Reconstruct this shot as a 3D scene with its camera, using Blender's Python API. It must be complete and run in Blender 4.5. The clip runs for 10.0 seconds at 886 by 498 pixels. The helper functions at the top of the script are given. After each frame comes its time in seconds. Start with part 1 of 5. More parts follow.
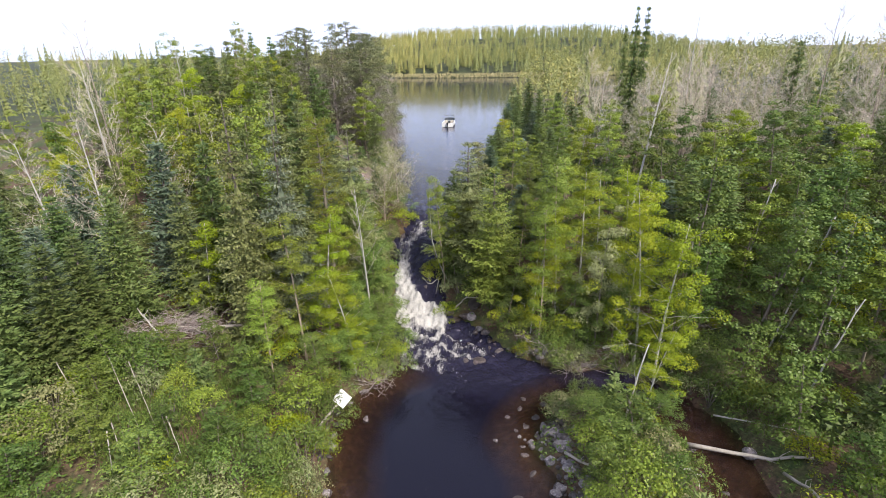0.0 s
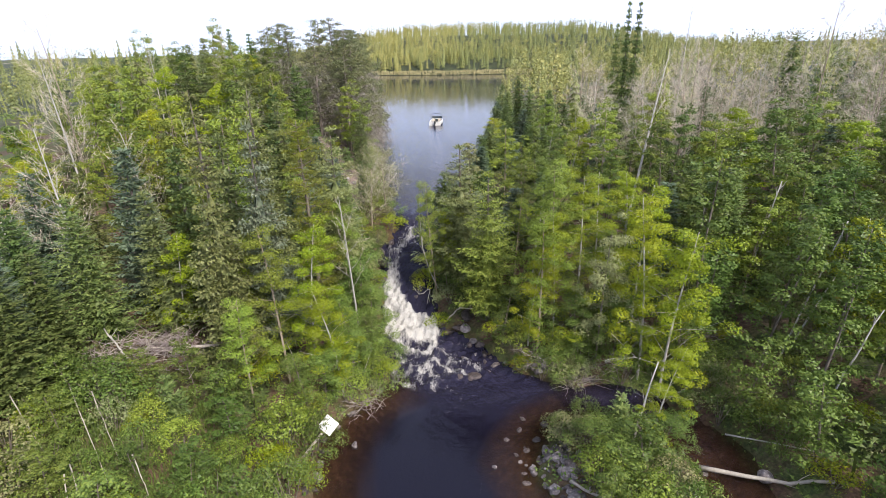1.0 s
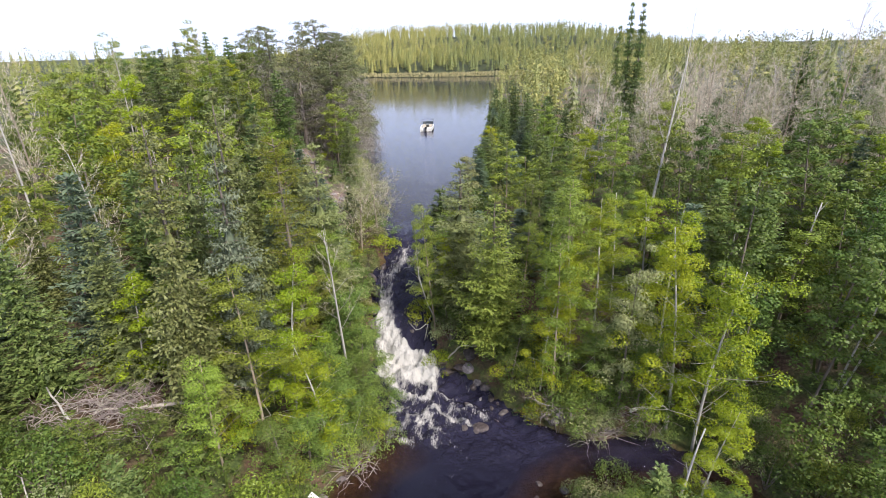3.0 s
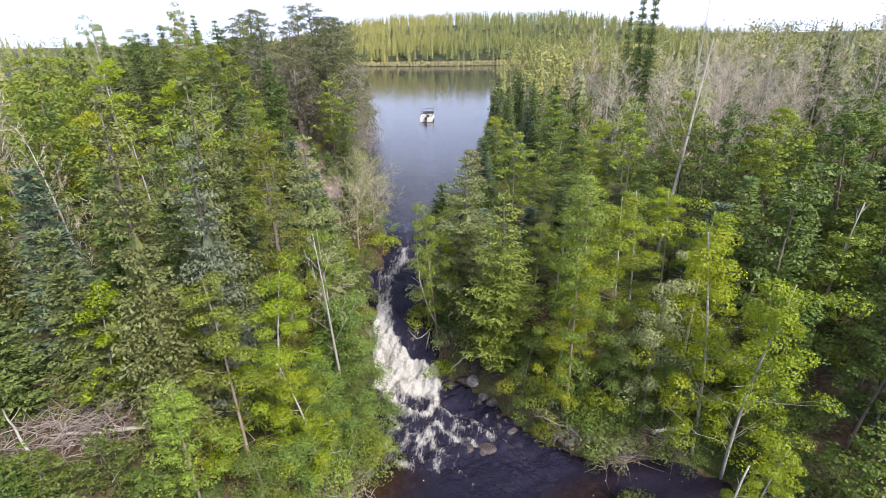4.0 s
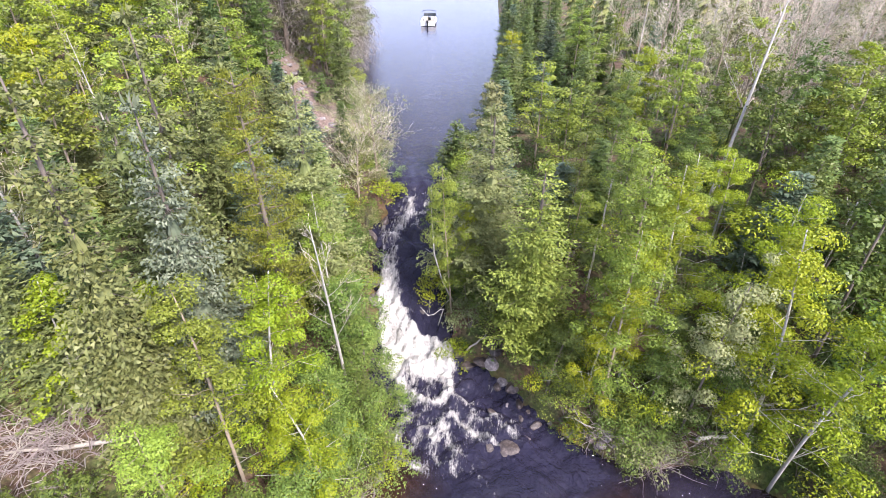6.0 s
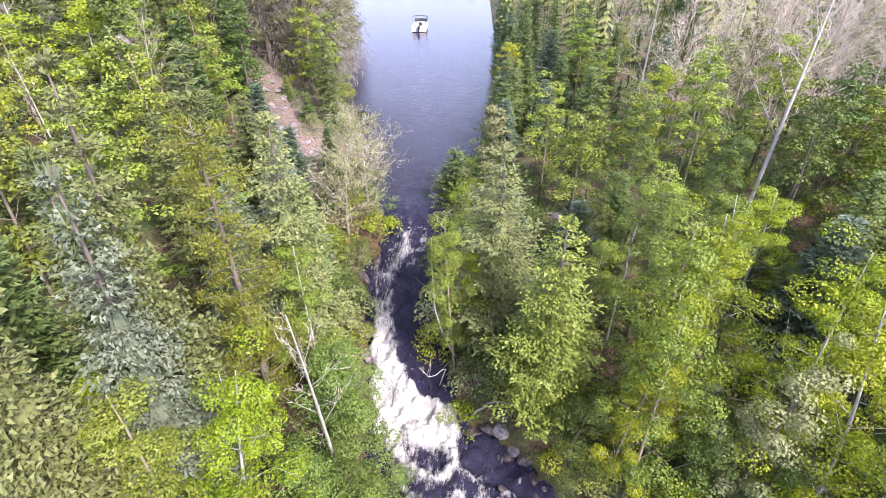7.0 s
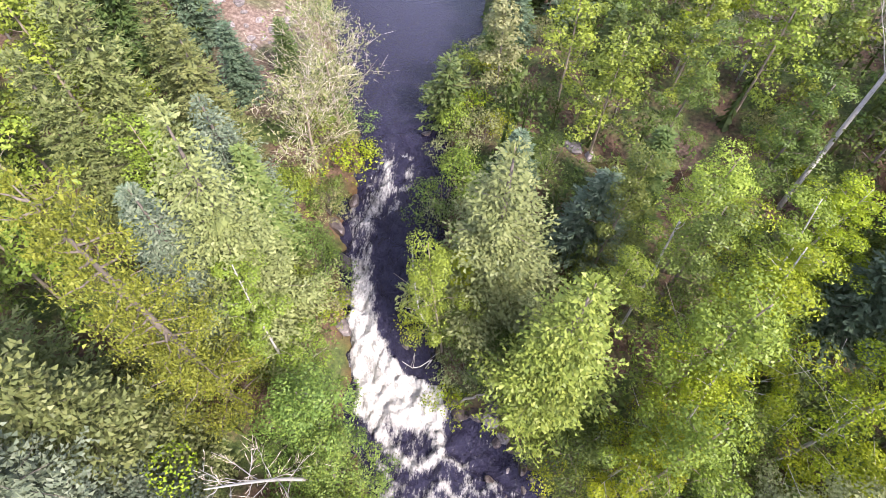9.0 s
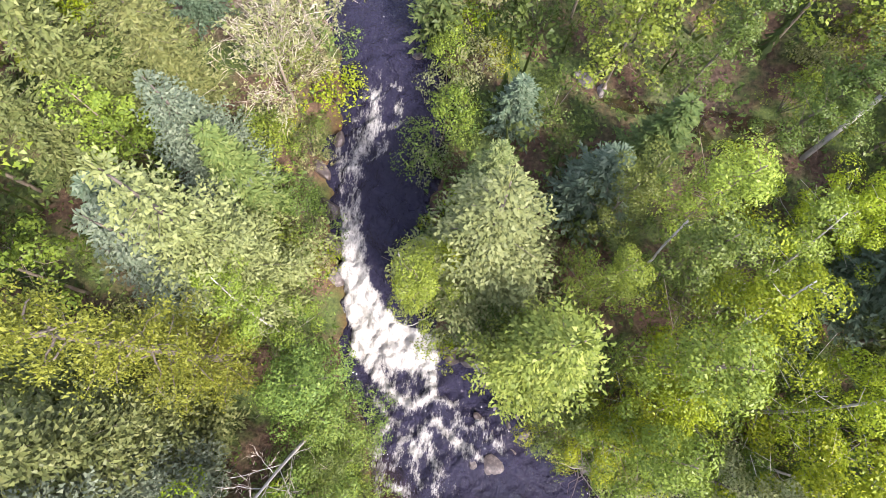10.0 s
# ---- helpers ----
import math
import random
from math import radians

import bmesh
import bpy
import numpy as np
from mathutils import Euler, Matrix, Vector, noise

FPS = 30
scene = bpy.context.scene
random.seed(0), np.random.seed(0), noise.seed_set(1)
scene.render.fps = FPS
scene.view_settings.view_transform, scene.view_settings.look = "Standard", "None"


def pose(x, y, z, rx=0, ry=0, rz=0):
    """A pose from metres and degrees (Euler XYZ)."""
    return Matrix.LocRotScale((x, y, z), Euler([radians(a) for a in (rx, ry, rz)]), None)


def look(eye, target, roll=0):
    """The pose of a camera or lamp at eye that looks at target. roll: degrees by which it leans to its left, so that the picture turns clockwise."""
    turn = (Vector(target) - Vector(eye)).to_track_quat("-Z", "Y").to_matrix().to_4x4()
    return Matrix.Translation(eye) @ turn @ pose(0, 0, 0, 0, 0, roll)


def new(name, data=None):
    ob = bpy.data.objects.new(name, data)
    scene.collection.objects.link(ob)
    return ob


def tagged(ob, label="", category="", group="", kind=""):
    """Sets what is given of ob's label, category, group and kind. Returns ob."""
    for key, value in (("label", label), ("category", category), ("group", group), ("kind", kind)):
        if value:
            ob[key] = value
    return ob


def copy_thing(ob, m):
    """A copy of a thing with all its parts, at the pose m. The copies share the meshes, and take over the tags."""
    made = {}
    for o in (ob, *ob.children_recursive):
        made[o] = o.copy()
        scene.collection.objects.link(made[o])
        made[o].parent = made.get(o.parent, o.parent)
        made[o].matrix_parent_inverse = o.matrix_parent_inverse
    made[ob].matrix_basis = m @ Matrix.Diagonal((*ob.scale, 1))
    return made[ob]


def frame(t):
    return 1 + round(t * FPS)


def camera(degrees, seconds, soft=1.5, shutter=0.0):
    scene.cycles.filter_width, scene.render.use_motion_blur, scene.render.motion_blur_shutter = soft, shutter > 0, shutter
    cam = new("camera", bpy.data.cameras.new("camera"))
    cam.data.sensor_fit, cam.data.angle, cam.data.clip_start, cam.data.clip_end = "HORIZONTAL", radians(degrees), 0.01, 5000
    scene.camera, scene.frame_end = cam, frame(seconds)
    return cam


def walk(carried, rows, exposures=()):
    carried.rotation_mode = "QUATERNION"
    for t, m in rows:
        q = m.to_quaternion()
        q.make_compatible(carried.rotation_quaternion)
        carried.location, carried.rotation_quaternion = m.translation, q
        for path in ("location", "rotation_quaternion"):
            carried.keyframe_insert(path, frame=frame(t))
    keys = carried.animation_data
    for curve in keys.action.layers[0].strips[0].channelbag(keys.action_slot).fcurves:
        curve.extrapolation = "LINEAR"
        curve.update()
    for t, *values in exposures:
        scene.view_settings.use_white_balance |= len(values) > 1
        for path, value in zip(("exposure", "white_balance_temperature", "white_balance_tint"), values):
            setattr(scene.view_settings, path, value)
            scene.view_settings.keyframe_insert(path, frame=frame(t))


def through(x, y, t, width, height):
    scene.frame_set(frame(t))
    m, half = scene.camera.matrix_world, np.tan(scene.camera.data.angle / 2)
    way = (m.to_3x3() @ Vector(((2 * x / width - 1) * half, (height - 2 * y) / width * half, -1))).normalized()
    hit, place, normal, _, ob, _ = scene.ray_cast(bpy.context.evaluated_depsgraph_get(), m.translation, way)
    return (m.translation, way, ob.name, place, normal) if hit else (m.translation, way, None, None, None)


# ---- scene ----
cam = camera(82.2, 10.0, 0.85)
PATH = [
    (0, (5.152, 8.954, 16.282), (4.717, 10.766, 15.557), -1.2),
    (0.5, (4.882, 9.801, 16.295), (4.458, 11.614, 15.564), -1.1),
    (1, (4.561, 10.668, 16.28), (4.173, 12.487, 15.544), -1.4),
    (1.5, (4.229, 11.498, 16.333), (3.846, 13.317, 15.596), -1.3),
    (2, (3.952, 12.341, 16.388), (3.595, 14.166, 15.652), -1.6),
    (2.5, (3.646, 13.222, 16.441), (3.294, 15.049, 15.708), -1.6),
    (3, (3.344, 14.133, 16.528), (2.997, 15.961, 15.795), -1.5),
    (3.2, (3.194, 14.503, 16.552), (2.852, 16.332, 15.817), -1.3),
    (4.3, (2.501, 17.068, 16.14), (2.16, 18.862, 15.323), -1.3),
    (4.5, (2.311, 17.492, 16.216), (1.979, 19.244, 15.31), -1.2),
    (5, (1.713, 18.573, 16.606), (1.413, 20.244, 15.549), -0.4),
    (5.5, (1.188, 19.596, 16.874), (0.902, 21.242, 15.776), 0.3),
    (5.7, (1.004, 19.971, 16.958), (0.722, 21.62, 15.861), 0.5),
    (6.8, (0.096, 23.349, 17.257), (-0.169, 24.997, 16.155), 0.1),
    (7, (-0.133, 23.925, 17.333), (-0.381, 25.577, 16.233), 0.4),
    (7.5, (-0.416, 25.477, 17.651), (-0.658, 27.125, 16.543), 0.4),
    (8, (-0.532, 27.126, 17.973), (-0.779, 28.767, 16.857), 0.1),
    (8.5, (-0.612, 28.847, 18.23), (-0.86, 30.485, 17.109), 0.4),
    (9, (-0.869, 30.842, 19.068), (-1.023, 31.982, 17.432), 1.8),
    (9.1, (-0.934, 31.242, 19.169), (-1.068, 32.257, 17.451), 1.9),
    (9.4, (-1.104, 32.533, 19.569), (-1.155, 33.143, 17.665), 4.8),
    (9.5, (-1.153, 32.98, 19.647), (-1.208, 33.581, 17.74), 4.2),
    (10, (-1.255, 35.204, 20.312), (-1.316, 35.753, 18.39), 3.3),
]
walk(cam, [(t, look(eye, target, roll)) for t, eye, target, roll in PATH],
     exposures=[(0.0, 0.55, 6450, 12), (3.0, 0.54, 6400, 12), (4.4, 0.60, 6350, 12), (5.2, 1.02, 6250, 16), (6.0, 1.22, 6200, 19), (7.5, 1.28, 6100, 24), (8.6, 1.30, 6100, 24), (9.2, 1.30, 6450, 17), (10.0, 1.30, 6450, 17)])

# ---------------------------------------------------------------- sky, sun, exposure
SUN_HIGH, SUN_TURN = 46.0, 128.0
world = bpy.data.worlds.new("sky")
scene.world = world
world.use_nodes = True
wn = world.node_tree.nodes
sky = wn.new("ShaderNodeTexSky")
sky.sky_type, sky.sun_disc = "NISHITA", False
sky.sun_elevation, sky.sun_rotation = radians(SUN_HIGH), radians(SUN_TURN)
sky.air_density, sky.dust_density, sky.ozone_density = 1.0, 4.0, 1.0
haze = wn.new("ShaderNodeMix")
haze.data_type = "RGBA"
up = wn.new("ShaderNodeSeparateXYZ")
world.node_tree.links.new(wn.new("ShaderNodeTexCoord").outputs["Generated"], up.inputs[0])
thin = wn.new("ShaderNodeMapRange")
thin.inputs[1].default_value, thin.inputs[2].default_value, thin.inputs[3].default_value, thin.inputs[4].default_value = 0.0, 0.8, 0.85, 0.33
world.node_tree.links.new(up.outputs[2], thin.inputs[0])
world.node_tree.links.new(thin.outputs[0], haze.inputs[0])
haze.inputs[7].default_value = (8.6, 9.8, 13.4, 1)
world.node_tree.links.new(sky.outputs[0], haze.inputs[6])
world.node_tree.links.new(haze.outputs[2], wn["Background"].inputs[0])
wn["Background"].inputs[1].default_value = 0.108

sun = new("sun", bpy.data.lights.new("sun", "SUN"))
sun.data.energy, sun.data.angle, sun.data.color = 3.7, radians(8), (1.0, 0.95, 0.86)
sun_way = Vector((math.sin(radians(SUN_TURN)) * math.cos(radians(SUN_HIGH)), math.cos(radians(SUN_TURN)) * math.cos(radians(SUN_HIGH)), math.sin(radians(SUN_HIGH))))
sun.matrix_world = Matrix.Translation((0, 0, 60)) @ sun_way.to_track_quat("Z", "Y").to_matrix().to_4x4()

# ---------------------------------------------------------------- materials
def material(name, rough=0.8):
    m = bpy.data.materials.new(name)
    m.use_nodes = True
    b = m.node_tree.nodes["Principled BSDF"]
    b.inputs["Roughness"].default_value = rough
    return m, m.node_tree.nodes, m.node_tree.links, b


def ramp(nodes, stops):
    r = nodes.new("ShaderNodeValToRGB")
    while len(r.color_ramp.elements) < len(stops):
        r.color_ramp.elements.new(0.5)
    for e, (at, c) in zip(r.color_ramp.elements, stops):
        e.position, e.color = at, (*c, 1)
    return r


def grain(nodes, links, scale, detail=4, stretch=None, rough=0.6):
    n = nodes.new("ShaderNodeTexNoise")
    n.inputs["Scale"].default_value, n.inputs["Detail"].default_value, n.inputs["Roughness"].default_value = scale, detail, rough
    c = nodes.new("ShaderNodeTexCoord")
    if stretch:
        mp = nodes.new("ShaderNodeMapping")
        mp.inputs["Scale"].default_value = stretch
        links.new(c.outputs["Object"], mp.inputs[0])
        links.new(mp.outputs[0], n.inputs["Vector"])
    else:
        links.new(c.outputs["Object"], n.inputs["Vector"])
    return n


def relief(nodes, links, src, b, strength, distance):
    u = nodes.new("ShaderNodeBump")
    u.inputs["Strength"].default_value, u.inputs["Distance"].default_value = strength, distance
    links.new(src, u.inputs["Height"])
    links.new(u.outputs[0], b.inputs["Normal"])
    return u


def mixed(nodes, links, fac, a, c):
    x = nodes.new("ShaderNodeMix")
    x.data_type = "RGBA"
    if isinstance(fac, float):
        x.inputs[0].default_value = fac
    else:
        links.new(fac, x.inputs[0])
    for s, v in ((6, a), (7, c)):
        if isinstance(v, tuple):
            x.inputs[s].default_value = (*v, 1)
        else:
            links.new(v, x.inputs[s])
    return x.outputs[2]


def foliage(name, stops, through=0.35, hue=0.03, value=0.3, gloss=0.5):
    """Leaves or needles: each piece its own shade, each plant its own tint, light shining through."""
    m, n, l, b = material(name, gloss)
    b.inputs["Specular IOR Level"].default_value = 0.25
    geo, info = n.new("ShaderNodeNewGeometry"), n.new("ShaderNodeObjectInfo")
    mid = stops[len(stops) // 2][1]
    r = ramp(n, [(at, tuple(0.55 * a + 0.45 * b for a, b in zip(c, mid))) for at, c in stops])
    l.new(geo.outputs["Random Per Island"], r.inputs[0])
    h = n.new("ShaderNodeHueSaturation")
    for sock, lo, hi in (("Hue", 0.5 - hue, 0.5 + hue), ("Value", 1 - value, 1 + value)):
        k = n.new("ShaderNodeMapRange")
        k.inputs[3].default_value, k.inputs[4].default_value = lo, hi
        if sock == "Value":
            f = n.new("ShaderNodeMath")
            f.operation = "MULTIPLY"
            f.inputs[1].default_value = 7.31
            g = n.new("ShaderNodeMath")
            g.operation = "FRACT"
            l.new(info.outputs["Random"], f.inputs[0])
            l.new(f.outputs[0], g.inputs[0])
            l.new(g.outputs[0], k.inputs[0])
        else:
            l.new(info.outputs["Random"], k.inputs[0])
        l.new(k.outputs[0], h.inputs[sock])
    l.new(r.outputs[0], h.inputs["Color"])
    l.new(h.outputs[0], b.inputs["Base Color"])
    t = n.new("ShaderNodeBsdfTranslucent")
    l.new(h.outputs[0], t.inputs["Color"])
    s = n.new("ShaderNodeMixShader")
    s.inputs[0].default_value = through
    l.new(b.outputs[0], s.inputs[1])
    l.new(t.outputs[0], s.inputs[2])
    l.new(s.outputs[0], n["Material Output"].inputs[0])
    return m


M_SPRUCE = foliage("spruce_needles", [(0, (0.056, 0.098, 0.028)), (0.5, (0.123, 0.178, 0.050)), (1, (0.235, 0.276, 0.088))], 0.12, 0.02, 0.25)
M_SPRUCE_PALE = foliage("pale_spruce_needles", [(0, (0.090, 0.112, 0.040)), (0.5, (0.190, 0.216, 0.074)), (1, (0.300, 0.312, 0.130))], 0.12, 0.015, 0.15)
M_SPRUCE_OLIVE = foliage("olive_spruce_needles", [(0, (0.072, 0.092, 0.032)), (0.5, (0.158, 0.186, 0.060)), (1, (0.270, 0.280, 0.108))], 0.12, 0.015, 0.12)
M_SPRUCE_BLUE = foliage("blue_spruce_needles", [(0, (0.045, 0.077, 0.043)), (0.5, (0.108, 0.153, 0.090)), (1, (0.234, 0.279, 0.180))], 0.10, 0.015, 0.2)
M_SPRUCE_SILVER = foliage("silvery_spruce_needles", [(0, (0.066, 0.090, 0.054)), (0.5, (0.140, 0.170, 0.105)), (1, (0.25, 0.275, 0.185))], 0.10, 0.015, 0.12)
M_SPRUCE_GOLD = foliage("yellow_green_fir_needles", [(0, (0.09, 0.12, 0.02)), (0.5, (0.185, 0.215, 0.035)), (1, (0.32, 0.32, 0.07))], 0.12, 0.015, 0.1)
M_PINE = foliage("pine_needles", [(0, (0.08, 0.092, 0.038)), (0.6, (0.175, 0.188, 0.078)), (1, (0.31, 0.31, 0.15))], 0.10, 0.02, 0.2)
M_LARCH = foliage("larch_needles", [(0, (0.11, 0.130, 0.022)), (0.6, (0.212, 0.236, 0.030)), (1, (0.36, 0.36, 0.045))], 0.17, 0.003, 0.15)
M_BIRCH = foliage("birch_leaves", [(0, (0.074, 0.116, 0.020)), (0.5, (0.186, 0.240, 0.030)), (1, (0.286, 0.336, 0.050))], 0.15, 0.015, 0.25, 0.45)
# Deep green leaves, darkened further so their colour carries woodland shade.
M_SHADE = foliage("deep_green_shaded_leaves", [(0, (0.046, 0.074, 0.015)), (0.5, (0.100, 0.144, 0.025)), (1, (0.172, 0.212, 0.044))], 0.12, 0.025, 0.2, 0.45)
M_BRIGHT = foliage("bright_leaves", [(0, (0.110, 0.152, 0.008)), (0.5, (0.236, 0.288, 0.012)), (1, (0.370, 0.375, 0.024))], 0.17, 0.02, 0.15, 0.45)
M_PALELEAF = foliage("pale_leaves", [(0, (0.12, 0.14, 0.05)), (0.5, (0.22, 0.235, 0.095)), (1, (0.36, 0.345, 0.17))], 0.20, 0.03, 0.2)
M_SHRUB = foliage("shrub_leaves", [(0, (0.042, 0.076, 0.017)), (0.5, (0.104, 0.158, 0.030)), (1, (0.216, 0.269, 0.051))], 0.14, 0.015, 0.3)
M_GRASS = foliage("grass_blades", [(0, (0.042, 0.072, 0.014)), (0.6, (0.112, 0.151, 0.032)), (1, (0.210, 0.194, 0.063))], 0.17, 0.03, 0.2)
# Top stop is yellow so western far trees can be tinted as sunlit.
M_FARWOOD = foliage("far_crowns", [(0, (0.055, 0.085, 0.050)), (0.4, (0.130, 0.168, 0.070)), (0.75, (0.250, 0.265, 0.085)), (1, (0.440, 0.385, 0.120))], 0.12, 0.0, 0.0)
# Leaf green darkened to stand in for shade in gaps between crowns.
M_THICKET_SHADED = foliage("shade_dark_thicket_leaves", [(0, (0.025, 0.042, 0.011)), (0.5, (0.056, 0.084, 0.018)), (1, (0.126, 0.147, 0.036))], 0.07, 0.0, 0.0)
M_REED = foliage("pale_reeds", [(0, (0.30, 0.27, 0.12)), (1, (0.55, 0.48, 0.25))], 0.15, 0.0, 0.0)
M_DRAPE = foliage("dead_pine_twigs", [(0, (0.12, 0.10, 0.085)), (0.6, (0.25, 0.22, 0.19)), (1, (0.38, 0.35, 0.31))], 0.03, 0.01, 0.1, 0.9)
M_TWIG = foliage("bare_twigs", [(0, (0.34, 0.28, 0.215)), (0.6, (0.56, 0.48, 0.385)), (1, (0.72, 0.64, 0.535))], 0.05, 0.01, 0.12, 0.8)


def tinted_by_tree(m):
    """Lets each far tree keep one shade, a little uneven from leaf to leaf."""
    n, l = m.node_tree.nodes, m.node_tree.links
    at = n.new("ShaderNodeAttribute")
    at.attribute_name = "tint"
    geo = next(k for k in n if k.type == "NEW_GEOMETRY")
    r = next(k for k in n if k.type == "VALTORGB")
    x = n.new("ShaderNodeMath")
    x.operation = "MULTIPLY_ADD"
    x.inputs[1].default_value = 0.3
    y = n.new("ShaderNodeMath")
    y.operation = "MULTIPLY"
    y.inputs[1].default_value = 0.75
    l.new(at.outputs["Fac"], y.inputs[0])
    l.new(geo.outputs["Random Per Island"], x.inputs[0])
    l.new(y.outputs[0], x.inputs[2])
    l.new(x.outputs[0], r.inputs[0])


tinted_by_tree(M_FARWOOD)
tinted_by_tree(M_THICKET_SHADED)


def bark(name, light, dark, white=False):
    m, n, l, b = material(name, 0.85)
    a = grain(n, l, 9.0, 5, (1, 1, 0.25) if not white else (0.6, 0.6, 3.0))
    r = ramp(n, [(0.32, dark), (0.45 if white else 0.65, light), (1, light)])
    l.new(a.outputs[0], r.inputs[0])
    big = grain(n, l, 0.9, 3)
    l.new(mixed(n, l, big.outputs[0], r.outputs[0], tuple(0.72 * c for c in light)), b.inputs["Base Color"])
    relief(n, l, a.outputs[0], b, 0.5, 0.02)
    return m


M_BARK = bark("grey_bark", (0.22, 0.18, 0.15), (0.07, 0.055, 0.045))
M_BARK_RED = bark("pine_bark", (0.25, 0.16, 0.11), (0.09, 0.06, 0.045))
M_WHITE = bark("white_bark", (0.46, 0.43, 0.39), (0.12, 0.10, 0.09), True)
M_BEIGE = bark("beige_bark", (0.36, 0.29, 0.22), (0.17, 0.13, 0.10))
M_BRUSH = bark("dead_branches", (0.31, 0.25, 0.24), (0.15, 0.12, 0.11))
M_DEAD = bark("weathered_wood", (0.48, 0.43, 0.37), (0.22, 0.18, 0.15))


def ground_material():
    m, n, l, b = material("forest_floor", 0.95)
    a, c, e = grain(n, l, 0.55, 5), grain(n, l, 7.0, 6), grain(n, l, 0.16, 3)
    soil = ramp(n, [(0.25, (0.035, 0.022, 0.015)), (0.5, (0.10, 0.06, 0.038)), (0.75, (0.19, 0.12, 0.075))])
    l.new(c.outputs[0], soil.inputs[0])
    moss = ramp(n, [(0.3, (0.025, 0.045, 0.012)), (0.7, (0.10, 0.13, 0.03))])
    l.new(c.outputs[0], moss.inputs[0])
    k = ramp(n, [(0.42, (0, 0, 0)), (0.58, (1, 1, 1))])
    l.new(a.outputs[0], k.inputs[0])
    mix1 = mixed(n, l, k.outputs[0], soil.outputs[0], moss.outputs[0])
    duff = ramp(n, [(0.3, (0.075, 0.048, 0.038)), (0.5, (0.17, 0.118, 0.096)), (0.75, (0.35, 0.28, 0.245))])
    l.new(c.outputs[0], duff.inputs[0])
    at = n.new("ShaderNodeAttribute")
    at.attribute_name = "needle_duff"
    mix2 = mixed(n, l, at.outputs["Fac"], mix1, duff.outputs[0])
    # Near-black floor under the woods: shade between far trees painted as ground colour.
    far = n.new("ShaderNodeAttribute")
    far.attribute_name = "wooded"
    wood_shade = ramp(n, [(0.35, (0.020, 0.028, 0.012)), (0.65, (0.05, 0.06, 0.022))])
    l.new(e.outputs[0], wood_shade.inputs[0])
    mix3 = mixed(n, l, far.outputs["Fac"], mix2, wood_shade.outputs[0])
    bed = ramp(n, [(0.3, (0.03, 0.012, 0.005)), (0.55, (0.10, 0.046, 0.018)), (0.75, (0.21, 0.12, 0.055))])
    c2 = grain(n, l, 3.2, 6)
    l.new(c2.outputs[0], bed.inputs[0])
    wet = n.new("ShaderNodeAttribute")
    wet.attribute_name = "river_bed"
    l.new(mixed(n, l, wet.outputs["Fac"], mix3, bed.outputs[0]), b.inputs["Base Color"])
    relief(n, l, c.outputs[0], b, 0.8, 0.08)
    return m


M_GROUND = ground_material()


def stone(name, c0, c1, c2):
    m, n, l, b = material(name, 0.8)
    a, c = grain(n, l, 3.0, 6), grain(n, l, 16.0, 4)
    r = ramp(n, [(0.3, c0), (0.52, c1), (0.72, c2)])
    l.new(a.outputs[0], r.inputs[0])
    info = n.new("ShaderNodeObjectInfo")
    h = n.new("ShaderNodeHueSaturation")
    k = n.new("ShaderNodeMapRange")
    k.inputs[3].default_value, k.inputs[4].default_value = 0.6, 1.25
    l.new(info.outputs["Random"], k.inputs[0])
    l.new(k.outputs[0], h.inputs["Value"])
    l.new(r.outputs[0], h.inputs["Color"])
    l.new(h.outputs[0], b.inputs["Base Color"])
    relief(n, l, c.outputs[0], b, 0.6, 0.03)
    return m


M_ROCK = stone("river_rock", (0.10, 0.082, 0.08), (0.22, 0.19, 0.185), (0.42, 0.375, 0.36))
M_WETROCK = stone("wet_rock", (0.035, 0.027, 0.025), (0.09, 0.07, 0.065), (0.19, 0.155, 0.145))
M_WETROCK.node_tree.nodes["Principled BSDF"].inputs["Roughness"].default_value = 0.35


